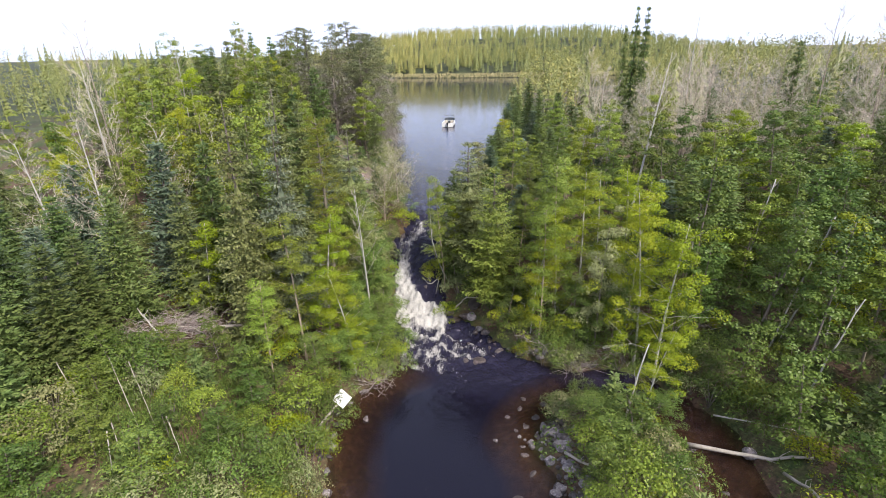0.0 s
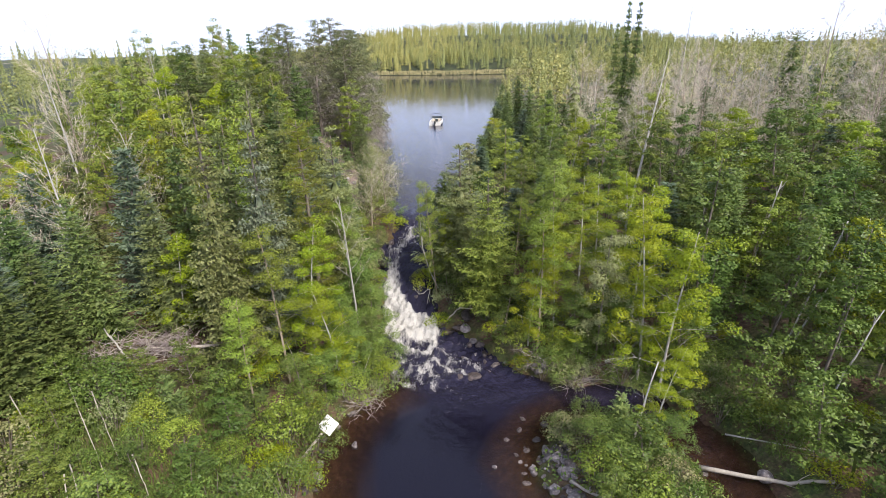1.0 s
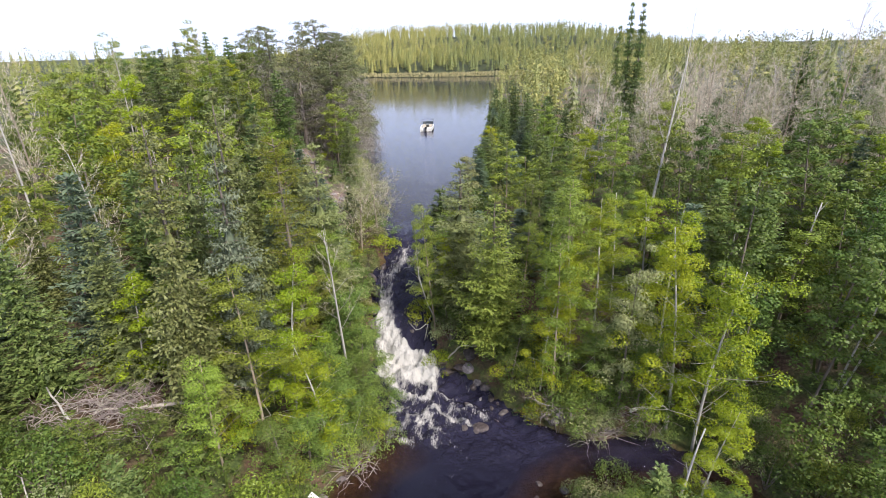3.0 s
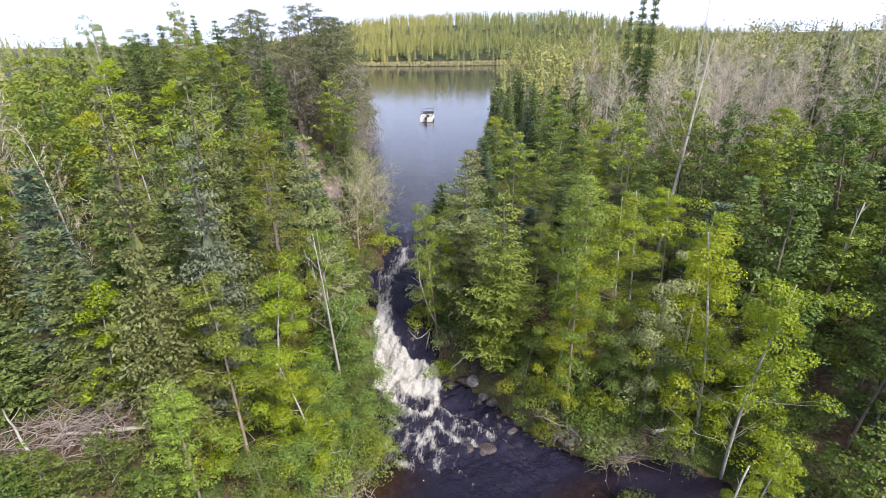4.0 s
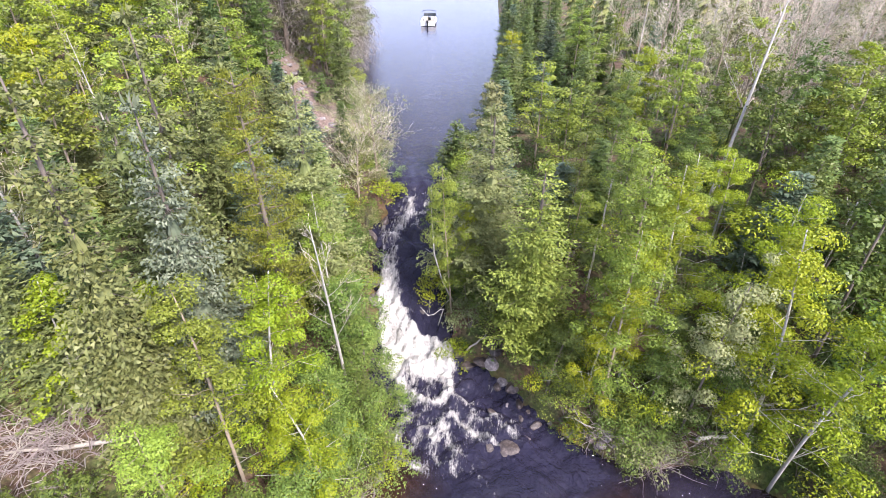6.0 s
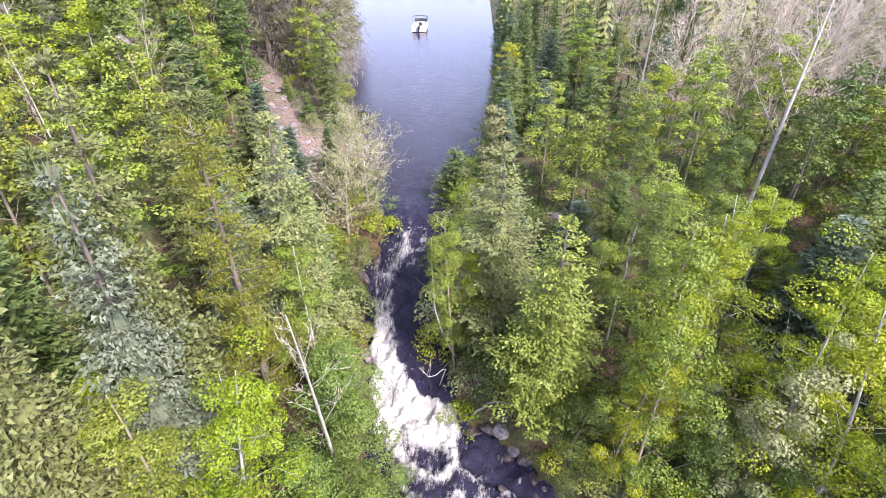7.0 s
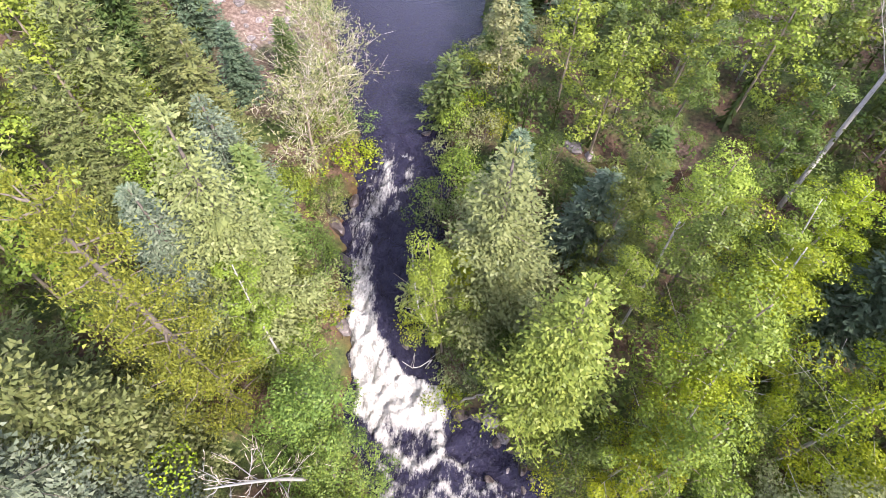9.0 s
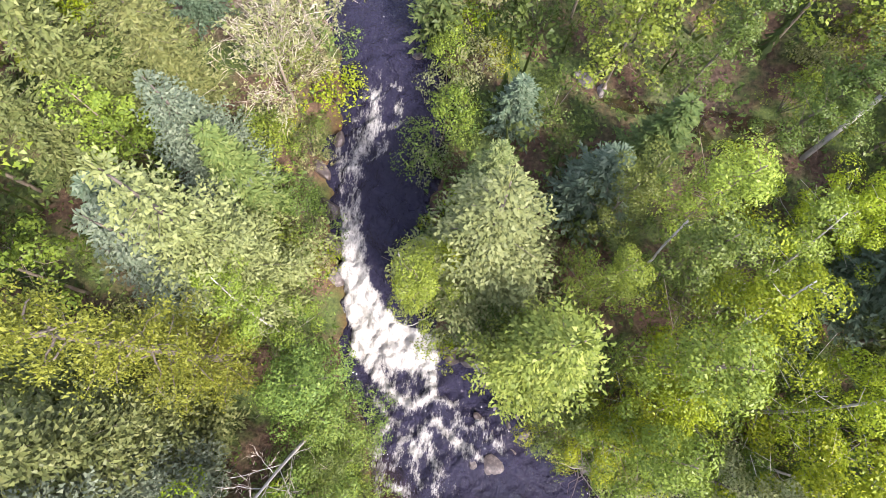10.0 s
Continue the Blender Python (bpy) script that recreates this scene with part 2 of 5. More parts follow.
def water_material():
    """Peat-brown river water, clear at the rim, its depths tinted with painted sky reflection, broken into white foam
    where it falls.
    """
    m, n, l, b = material("river_water", 0.06)
    b.inputs["IOR"].default_value = 1.36
    foam = n.new("ShaderNodeAttribute")
    foam.attribute_name = "foam"
    rough_w = n.new("ShaderNodeAttribute")
    rough_w.attribute_name = "chop"
    deep = n.new("ShaderNodeAttribute")
    deep.attribute_name = "depth"
    streak = grain(n, l, 5.5, 6, (1.7, 0.5, 0.5), 0.75)
    lace = grain(n, l, 17.0, 5, (1.2, 0.7, 0.7), 0.7)
    s1 = n.new("ShaderNodeMath")
    s1.operation = "MULTIPLY_ADD"
    s1.inputs[1].default_value = 0.8
    l.new(lace.outputs[0], s1.inputs[0])
    s0 = n.new("ShaderNodeMath")
    s0.operation = "MULTIPLY"
    s0.inputs[1].default_value = 1.7
    l.new(streak.outputs[0], s0.inputs[0])
    l.new(s0.outputs[0], s1.inputs[2])
    s2 = n.new("ShaderNodeMath")
    s2.operation = "ADD"
    l.new(s1.outputs[0], s2.inputs[0])
    l.new(foam.outputs["Fac"], s2.inputs[1])
    k = ramp(n, [(0.0, (0, 0, 0)), (1.0, (1, 1, 1))])
    mr = n.new("ShaderNodeMapRange")
    mr.inputs[1].default_value, mr.inputs[2].default_value = 1.52, 2.08
    l.new(s2.outputs[0], mr.inputs[0])
    sky_tint = n.new("ShaderNodeAttribute")
    sky_tint.attribute_name = "broken"
    # Deep body colours hold lavender as painted sky reflection; broken sets how much.
    body = mixed(n, l, deep.outputs["Fac"], (0.035, 0.016, 0.007), mixed(n, l, sky_tint.outputs["Fac"], (0.006, 0.005, 0.012), (0.022, 0.020, 0.040)))
    l.new(mixed(n, l, mr.outputs[0], body, (0.49, 0.47, 0.44)), b.inputs["Base Color"])
    rr = n.new("ShaderNodeMapRange")
    rr.inputs[3].default_value, rr.inputs[4].default_value = 0.05, 0.8
    l.new(mr.outputs[0], rr.inputs[0])
    l.new(rr.outputs[0], b.inputs["Roughness"])
    al = n.new("ShaderNodeMath")
    al.operation = "MAXIMUM"
    dm = n.new("ShaderNodeMapRange")
    dm.inputs[3].default_value, dm.inputs[4].default_value = 0.42, 0.98
    l.new(deep.outputs["Fac"], dm.inputs[0])
    l.new(dm.outputs[0], al.inputs[0])
    l.new(mr.outputs[0], al.inputs[1])
    l.new(al.outputs[0], b.inputs["Alpha"])
    fine, wave = grain(n, l, 3.0, 3, (0.55, 1.5, 1)), grain(n, l, 9.0, 4, (1, 0.8, 1))
    wm = n.new("ShaderNodeMath")
    wm.operation = "MULTIPLY"
    l.new(wave.outputs[0], wm.inputs[0])
    l.new(rough_w.outputs["Fac"], wm.inputs[1])
    ws = n.new("ShaderNodeMath")
    ws.operation = "MULTIPLY_ADD"
    sw = n.new("ShaderNodeAttribute")
    sw.attribute_name = "swell"
    l.new(sw.outputs["Fac"], ws.inputs[1])
    l.new(fine.outputs[0], ws.inputs[0])
    l.new(wm.outputs[0], ws.inputs[2])
    relief(n, l, ws.outputs[0], b, 1.0, 0.12)
    return m


M_WATER = water_material()


def plain(name, colour, rough=0.5, metal=0.0):
    m, n, l, b = material(name, rough)
    a = grain(n, l, 6.0, 4)
    l.new(mixed(n, l, a.outputs[0], tuple(0.8 * c for c in colour), colour), b.inputs["Base Color"])
    b.inputs["Metallic"].default_value = metal
    return m


M_PAINT = plain("white_paint", (0.8, 0.79, 0.76), 0.45)
M_BOARD = plain("sun_bleached_board", (0.66, 0.64, 0.61), 0.75)
M_DARKHULL = plain("dark_hull", (0.02, 0.022, 0.03), 0.3)
M_CANVAS = plain("navy_canvas", (0.04, 0.05, 0.08), 0.8)
M_STEEL = plain("bright_steel", (0.6, 0.6, 0.62), 0.25, 1.0)
M_SEAT = plain("cream_vinyl", (0.6, 0.55, 0.47), 0.5)
M_MOTOR = plain("black_cowling", (0.02, 0.02, 0.022), 0.35)
M_GLASS = plain("smoked_glass", (0.05, 0.06, 0.07), 0.05)


# ---------------------------------------------------------------- the lie of the land
POOL, LAKE = 0.0, 4.3


def water_level(y):
    """Height of the river's surface along its course: pool, falls, upper step, lake."""
    return np.interp(y, [35.5, 37, 38.5, 41, 44, 46, 47], [0, 0.35, 1.6, 2.7, 3.3, 4.2, LAKE])


def shelf_level(y):
    return np.interp(y, [32, 52], [0.0, LAKE])


BANK_L = np.array([(-80, -7), (0, -4.0), (20, -2.8), (22.8, -3.3), (24.9, -4.1), (27, -4.7), (29, -4.4), (30.2, -3.4), (31.7, -3.2), (33.3, -3.4), (34.6, -4.3),
                   (35.7, -5.1), (37.4, -5.4), (38.9, -5.8), (40.4, -6.3), (41.8, -6.6), (43.1, -7.1), (44.2, -6.8), (45.5, -6.6), (46.4, -6.8), (50, -8.6),
                   (58, -11.4), (65.5, -15.6), (73, -18.8), (85, -23.5), (100, -28.5), (116, -35.5), (140, -45), (200, -68), (262, -105), (300, -140)])
BANK_R = np.array([(-80, 9), (0, 7), (22, 6.9), (24.8, 6.2), (26, 5.4), (27, 4.8), (28.8, 5.2), (31, 6.3), (32.5, 6.5), (33.1, 5.3), (33.6, 4.2), (34.2, 2.9), (34.9, 2.2),
                   (35.6, 1.5), (36.3, 0.6), (36.9, -1.2), (38, -2.4), (40, -3.0), (42, -2.9), (44, -2.8), (45.7, -2.6), (47.2, -3.0), (49.4, -3.9),
                   (50.6, -2.6), (55, -2.5), (70, -2.8), (92, -4.0), (125, -7.0), (148, -9.0), (170, 0), (200, 36), (262, 86), (300, 126)])
CREEK = [(6.4, 31.6, 1.7), (9.2, 32.0, 1.6), (12.3, 29.4, 1.3), (12.7, 25.8, 1.3), (11.8, 18.0, 1.25), (9.8, 4.0, 1.25)]
FAR_SHORE = 266.0


def shore_distance(x, y):
    """Metres from the nearest shore, more than 0 on land."""
    left = np.interp(y, BANK_L[:, 0], BANK_L[:, 1])
    right = np.interp(y, BANK_R[:, 0], BANK_R[:, 1])
    d = np.maximum(np.maximum((left - x) * 0.93, (x - right) * 0.95), y - FAR_SHORE - 6 * np.sin(x * 0.04))
    near = np.full(np.shape(d), 1e9)
    for (ax, ay, aw), (bx, by, bw) in zip(CREEK, CREEK[1:]):
        k = np.clip(((x - ax) * (bx - ax) + (y - ay) * (by - ay)) / ((bx - ax) ** 2 + (by - ay) ** 2), 0, 1)
        near = np.minimum(near, np.hypot(x - ax - k * (bx - ax), y - ay - k * (by - ay)) - aw - k * (bw - aw))
    return np.minimum(d, near)


def ripple(x, y, s, seed=0.0):
    """A cheap smooth unevenness of about one unit, waves of some s metres."""
    a, b = x / s + seed * 1.7, y / s - seed * 2.3
    return (np.sin(a + 1.3 * np.sin(b * 0.7)) * np.cos(b * 1.1 + 0.8 * np.sin(a * 0.6)) + 0.5 * np.sin(2.3 * a + 1.1 * b) * np.cos(1.9 * b - 0.7 * a))


def land_height(x, y):
    x, y = np.asarray(x, float), np.asarray(y, float)
    d = shore_distance(x, y)
    w, s = water_level(y), shelf_level(y)
    k = np.clip(d / 7, 0, 1)
    base = w + (s - w) * k * k * (3 - 2 * k)
    west = np.clip((-4.0 - x) / 3 + 0.5, 0, 1)
    rise = 0.85 * (1 - np.exp(-np.maximum(d, 0) / 0.7))
    bank = (0.21 * west + 0.075 * (1 - west)) * np.minimum(np.maximum(d, 0), 15) + (0.012 * west + 0.05 * (1 - west)) * np.clip(d - 15, 0, 60)
    far = np.clip((y - FAR_SHORE) / 110, 0, 1)
    hill = far * far * (3 - 2 * far) * 15.0 * np.exp(-(((x + 38) / 105) ** 4))
    bumps = 0.16 * ripple(x, y, 1.3) * np.clip(d / 1.5, 0, 1) + 0.45 * ripple(x, y, 6.0, 2) * np.clip(d / 8, 0, 1) + 0.8 * ripple(x, y, 31.0, 4) * np.clip((d - 30) / 40, 0, 1)
    island = np.clip(1 - np.abs(x - 8.3) / 3.4, 0, 1) * np.clip((31 - y) / 1.5, 0, 1)
    knoll = 3.6 * np.exp(-((x + 27) / 13) ** 2 - ((y - 66) / 15) ** 2) * np.clip(d / 6, 0, 1)
    dry = knoll + base + (rise + bank * (1 - 0.7 * island)) + hill + bumps
    wet = w - np.minimum(0.12 + 0.45 * np.maximum(-d, 0), 1.3) + 0.07 * ripple(x, y, 0.8, 1)
    return np.where(d > 0, dry, wet)


def height_at(x, y):
    return float(land_height(np.array([x]), np.array([y]))[0])


# ---------------------------------------------------------------- mesh helpers
class Build:
    """Collects points and faces of one mesh."""

    def __init__(self):
        self.v, self.f, self.n, self.tints = [], [], 0, []

    def add(self, verts, faces):
        verts = np.asarray(verts, float).reshape(-1, 3)
        self.v.append(verts)
        self.f.extend(tuple(i + self.n for i in q) for q in faces)
        self.n += len(verts)

    def tube(self, path, radii, sides=6, cap=True):
        path = np.asarray(path, float)
        ring, m = [], len(path)
        for i in range(m):
            way = path[min(i + 1, m - 1)] - path[max(i - 1, 0)]
            way = way / (np.linalg.norm(way) + 1e-9)
            side = np.cross(way, (0.31, 0.95, 0.12) if abs(way[2]) > 0.5 else (0.1, 0.05, 1.0))
            side = side / (np.linalg.norm(side) + 1e-9)
            other = np.cross(way, side)
            for k in range(sides):
                a = 2 * math.pi * k / sides
                ring.append(path[i] + radii[i] * (math.cos(a) * side + math.sin(a) * other))
        faces = [(i * sides + k, i * sides + (k + 1) % sides, (i + 1) * sides + (k + 1) % sides, (i + 1) * sides + k) for i in range(m - 1) for k in range(sides)]
        if cap:
            faces += [tuple(range(sides - 1, -1, -1)), tuple((m - 1) * sides + k for k in range(sides))]
        self.add(ring, faces)

    def leaves(self, at, along, side):
        """Pointed little blades: foot, shoulder, tip, shoulder."""
        at, along, side = (np.asarray(a, float) for a in (at, along, side))
        m = len(at)
        quad = np.stack([at, at + 0.5 * along + 0.5 * side, at + along, at + 0.5 * along - 0.5 * side], 1)
        i = np.arange(m) * 4
        self.add(quad.reshape(-1, 3), zip(i.tolist(), (i + 1).tolist(), (i + 2).tolist(), (i + 3).tolist()))

    def blades(self, at, along, side):
        """Three-cornered leaves or needle sprays."""
        at, along, side = (np.asarray(a, float) for a in (at, along, side))
        tri = np.stack([at, at + 0.62 * along + 0.5 * side, at + along - 0.28 * side], 1)
        i = np.arange(len(at)) * 3
        self.add(tri.reshape(-1, 3), zip(i.tolist(), (i + 1).tolist(), (i + 2).tolist()))

    def box(self, centre, size, turn=None):
        c = np.array([(x, y, z) for x in (-0.5, 0.5) for y in (-0.5, 0.5) for z in (-0.5, 0.5)]) * size
        if turn is not None:
            c = c @ np.array(turn.to_3x3()).T
        self.add(c + np.asarray(centre, float), [(0, 1, 3, 2), (4, 6, 7, 5), (0, 4, 5, 1), (2, 3, 7, 6), (0, 2, 6, 4), (1, 5, 7, 3)])

    def data(self, name, mat, smooth=False):
        me = bpy.data.meshes.new(name)
        me.from_pydata(np.concatenate(self.v).tolist(), [], self.f)
        me.materials.append(mat)
        if smooth:
            me.polygons.foreach_set("use_smooth", np.ones(len(me.polygons), bool))
        me.update()
        return me


def part(name, build, mat, parent, label="", smooth=False, kind=""):
    ob = new(name, build.data(name, mat, smooth))
    ob.parent = parent
    return tagged(ob, label, kind=kind)


def thing(name, label, category, group="", kind=""):
    return tagged(new(name), label, category, group, kind)


def unit(v):
    return v / (np.linalg.norm(v, axis=-1, keepdims=True) + 1e-9)


def placed(x, y, z, turn=0.0, sx=1.0, sz=1.0, lean=0.0, lean_to=0.0):
    way = Matrix.Rotation(radians(lean), 4, Vector((-math.sin(radians(lean_to)), math.cos(radians(lean_to)), 0)))
    return Matrix.Translation((x, y, z)) @ way @ Matrix.Rotation(radians(turn), 4, "Z") @ Matrix.Diagonal((sx, sx, sz, 1))


# ---------------------------------------------------------------- ground and water
def spread(dense, step, reach, grow=1.14):
    """Coordinates: even within dense, ever wider out to reach."""
    lo, hi = dense
    mid = list(np.arange(lo, hi + step / 2, step))
    out_lo, out_hi, s = [], [], step
    a, b = lo, hi
    while a > reach[0] or b < reach[1]:
        s *= grow
        a, b = a - s, b + s
        out_lo.append(a), out_hi.append(b)
    return np.array(out_lo[::-1] + mid + out_hi)


def sheet(name, xs, ys, height, mat, attributes):
    gx, gy = np.meshgrid(xs, ys)
    gz = height(gx, gy)
    me = bpy.data.meshes.new(name)
    w = len(xs)
    i = (np.arange(len(ys) - 1)[:, None] * w + np.arange(w - 1)[None, :]).ravel()
    quads = np.stack([i, i + 1, i + w + 1, i + w], 1)
    me.from_pydata(np.stack([gx.ravel(), gy.ravel(), gz.ravel()], 1).tolist(), [], quads.tolist())
    me.materials.append(mat)
    me.polygons.foreach_set("use_smooth", np.ones(len(quads), bool))
    for key, how in attributes.items():
        at = me.attributes.new(key, "FLOAT", "POINT")
        at.data.foreach_set("value", np.ascontiguousarray(how(gx, gy).ravel(), np.float32))
    me.update()
    return new(name, me)


def slope_distance(x, y):
    """Metres from the line of the bare, stony slope above the lake's outlet."""
    (ax, ay), (bx, by) = (-18.8, 60.5), (-11.4, 48.6)
    k = np.clip(((x - ax) * (bx - ax) + (y - ay) * (by - ay)) / ((bx - ax) ** 2 + (by - ay) ** 2), 0, 1)
    return np.hypot(x - ax - k * (bx - ax), y - ay - k * (by - ay))


def duff_here(x, y):
    return np.clip(1.9 - slope_distance(x, y) / 1.7, 0, 1) * np.clip(0.75 + 0.7 * ripple(x, y, 1.1, 3), 0.15, 1) + 0.4 * np.clip(ripple(x, y, 2.2, 7) - 0.55, 0, 1)


# wooded masks the painted tree shade, inland and beyond y 200.
ground = sheet("ground", spread((-26, 30), 0.5, (-2500, 2500)), np.unique(np.concatenate([spread((14, 76), 0.5, (-2500, 2500)), np.arange(250, 300, 2.5)])), land_height, M_GROUND,
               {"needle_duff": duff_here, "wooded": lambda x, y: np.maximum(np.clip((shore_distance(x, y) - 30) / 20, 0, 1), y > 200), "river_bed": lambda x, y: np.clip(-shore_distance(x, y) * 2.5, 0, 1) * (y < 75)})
tagged(ground, "mossy brown forest floor with needle litter and river bed", "ground", "", "structure")


def fall_line(y):
    """The run of the white water from bank to bank."""
    return np.interp(y, [28, 30, 32, 34, 35, 36, 36.7, 37.4, 38.25, 39.3, 40.4, 41.5, 42.6, 43.5, 44.6, 45.5, 47], [-1.4, -1.4, -1.2, -1.6, -2.2, -2.7, -3.3, -3.95, -4.45, -4.9, -5.2, -5.5, -5.8, -5.55, -5.2, -4.9, -4.8])


RILLS = [([(-3.75, 35.75), (-3.3, 35.4), (-2.8, 34.9), (-1.95, 34.7), (-1.4, 35.1), (-1.5, 35.9)], 0.22, 0.71), ([(-3.5, 34.8), (-2.75, 34.0), (-3.05, 33.5), (-3.2, 32.8)], 0.18, 0.45),
         ([(-2.45, 34.0), (-2.2, 33.2), (-2.45, 32.3)], 0.13, 0.34), ([(-2.7, 32.2), (-2.5, 31.8), (-1.75, 31.65)], 0.17, 0.49), ([(-1.45, 33.9), (-0.8, 32.9), (-0.55, 31.8)], 0.15, 0.43),
         ([(-1.2, 35.2), (-0.5, 34.95)], 0.16, 0.45), ([(-1.0, 34.2), (-0.2, 33.75), (0.25, 33.55)], 0.22, 0.56), ([(0.35, 33.6), (0.65, 33.25), (0.95, 33.2)], 0.15, 0.49),
         ([(-1.9, 33.8), (-1.5, 32.7), (-1.25, 31.9)], 0.13, 0.38), ([(-0.4, 34.4), (0.4, 34.2)], 0.11, 0.34), ([(0.9, 34.05), (1.6, 33.75)], 0.16, 0.41), ([(-3.0, 33.2), (-2.95, 32.2), (-2.7, 31.5)], 0.17, 0.41),
         ([(-5.2, 45.3), (-5.1, 44.4), (-5.3, 43.5), (-5.6, 42.6)], 0.25, 0.59), ([(-4.3, 45.0), (-4.0, 44.5), (-4.5, 44.2)], 0.10, 0.41), ([(-6.3, 43.3), (-6.0, 42.7)], 0.17, 0.41), ([(-4.6, 45.8), (-4.3, 45.5)], 0.10, 0.41),
         ([(-4.9, 44.6), (-4.5, 43.6), (-5.0, 42.9)], 0.10, 0.37)]


def foam_here(x, y):
    """How white the water is: the falls, their fan at the foot, and thin lacy rills below."""
    left = np.interp(y, [34.6, 35.6, 36.2, 37.5, 39.2, 41, 42.5, 44, 46], [-3.6, -3.9, -4.7, -5.1, -5.5, -5.85, -6.3, -6.0, -5.7])
    right = np.interp(y, [34.6, 35.9, 36.6, 37.3, 37.6, 38.2, 38.8, 40, 41.1, 42.5, 44, 46], [-2.4, -1.5, -1.3, -1.7, -3.0, -3.8, -4.3, -4.7, -4.95, -5.2, -4.8, -4.4])
    wx, wy = x + 0.10 * ripple(x, y, 0.31, 5) + 0.05 * ripple(x, y, 0.13, 1), y + 0.10 * ripple(x, y, 0.37, 8)
    side = np.minimum(wx - left, right - wx)
    fy = y + 0.30 * ripple(x, y * 0.25, 0.11, 4) * np.interp(y, [34.8, 35.6, 37.2], [1, 1, 0])
    force = np.interp(fy, [35.2, 35.7, 36.2, 37.0, 38.5, 40, 40.8, 41.6, 42.6, 43.4, 44.6, 45.6, 46.6], [0.0, 0.6, 0.98, 1.0, 0.96, 0.84, 0.66, 0.40, 0.34, 0.42, 0.38, 0.24, 0.0])
    f = force * np.clip(0.5 + side / 0.35, 0, 1)
    strands = 0.5 + 0.5 * np.sin((x - fall_line(y)) * 8.5 + 1.6 * np.sin(y * 1.1) + 0.8 * np.sin(y * 2.9))
    f = f - 0.15 * strands * np.interp(y, [34.5, 36, 41, 46], [0.2, 1, 1, 1])
    f = f * (1 - 0.85 * np.clip(1.3 - np.hypot((wx + 2.6) / 0.62, (wy - 35.6) / 0.40), 0, 1))
    for line, w, k in RILLS:
        near = np.full(np.shape(x), 1e9)
        for (ax, ay), (bx, by) in zip(line, line[1:]):
            q = np.clip(((wx - ax) * (bx - ax) + (wy - ay) * (by - ay)) / ((bx - ax) ** 2 + (by - ay) ** 2), 0, 1)
            near = np.minimum(near, np.hypot(wx - ax - q * (bx - ax), wy - ay - q * (by - ay)))
        f = np.maximum(f, 0.86 * k * np.exp(-(near / w) ** 2) + 0.14 * np.exp(-(near / (2.6 * w)) ** 2))
    turn = np.arctan2(wx + 3.6, 38.2 - wy)
    away = np.hypot(wx + 3.6, wy - 38.2)
    veil = np.clip(ripple(turn * 3.2, away * 0.42, 0.21, 2) + 0.8 * ripple(turn * 5.0, away * 0.9, 0.19, 8) - 0.35, 0, 1)
    broken = np.clip(0.5 + 0.8 * ripple(x, y, 0.9, 6), 0, 1) * np.interp(x, [-4.0, -3.2, 0.2, 1.4, 2.6], [0.3, 1, 1, 0.55, 0]) * np.interp(y, [29.6, 31.2, 35.2, 36.2], [0, 1, 1, 0])
    f = np.maximum(f, 0.72 * veil * broken)
    lace = np.clip(ripple(wx, wy * 0.6, 0.17, 3) + ripple(wx * 1.1, wy * 0.55, 0.27, 6) - 0.85, 0, 1.2)
    wide = np.clip(1.2 - ((x - np.interp(y, [30, 32, 34, 36], [-1.8, -1.2, -0.6, -1.0])) / np.interp(y, [30, 32, 34, 36.5], [1.8, 2.3, 2.8, 2.0])) ** 2, 0, 1)
    return np.clip(f + wide * np.interp(y, [31, 32, 35, 36.2, 37.0], [0, 1, 1, 0.6, 0]) * (0.04 + 0.26 * lace), 0, 1)


def chop_here(x, y):
    return np.clip(np.interp(y, [25, 30, 32, 47, 54, 66, 90, 130], [0.02, 0.10, 1.2, 1.1, 0.55, 0.16, 0.03, 0.012]), 0, 1)


def swell_here(x, y):
    return np.interp(y, [25, 30, 33, 45, 54, 62, 75, 120], [0.05, 0.07, 0.3, 0.25, 0.30, 0.28, 0.16, 0.04])


def water_height(x, y):
    f = foam_here(x, y)
    rough = np.interp(y, [27, 30.5, 32, 34, 46.5, 49, 56], [0.004, 0.015, 0.07, 0.085, 0.085, 0.02, 0.008])
    steps = 0.10 * np.sin(y * 5.2 + 1.4 * np.sin(x * 1.7)) * np.interp(y, [35, 37, 46, 47.5], [0, 1, 1, 0])
    slant = (0.22 * (x - fall_line(y)) * np.interp(y, [36.5, 38, 45, 46.5], [0, 1, 1, 0])).clip(-0.2, 0.45)
    return water_level(y) + rough * (ripple(x, y, 0.21, 1) + ripple(x, y, 0.45, 2) + 0.8 * ripple(x, y, 0.11, 5)) * (0.6 + 1.3 * f) + 0.10 * ripple(x, y, 0.55, 4) * np.interp(y, [30.5, 32, 36, 37.5], [0, 1, 1, 0]) + steps * 0.7 + slant + 0.18 * f * np.interp(y, [34, 36, 41, 43], [0, 1, 1, 0])


river_x = np.concatenate([np.arange(-12, -8, 0.8), np.arange(-8, 4, 0.095), np.arange(4, 17, 0.5)])
river_y = np.concatenate([np.arange(-60, 20, 4.0), np.arange(20, 28, 0.4), np.arange(28, 48, 0.095), np.arange(48, 62.01, 0.35)])
river_y[-1] = 62.0
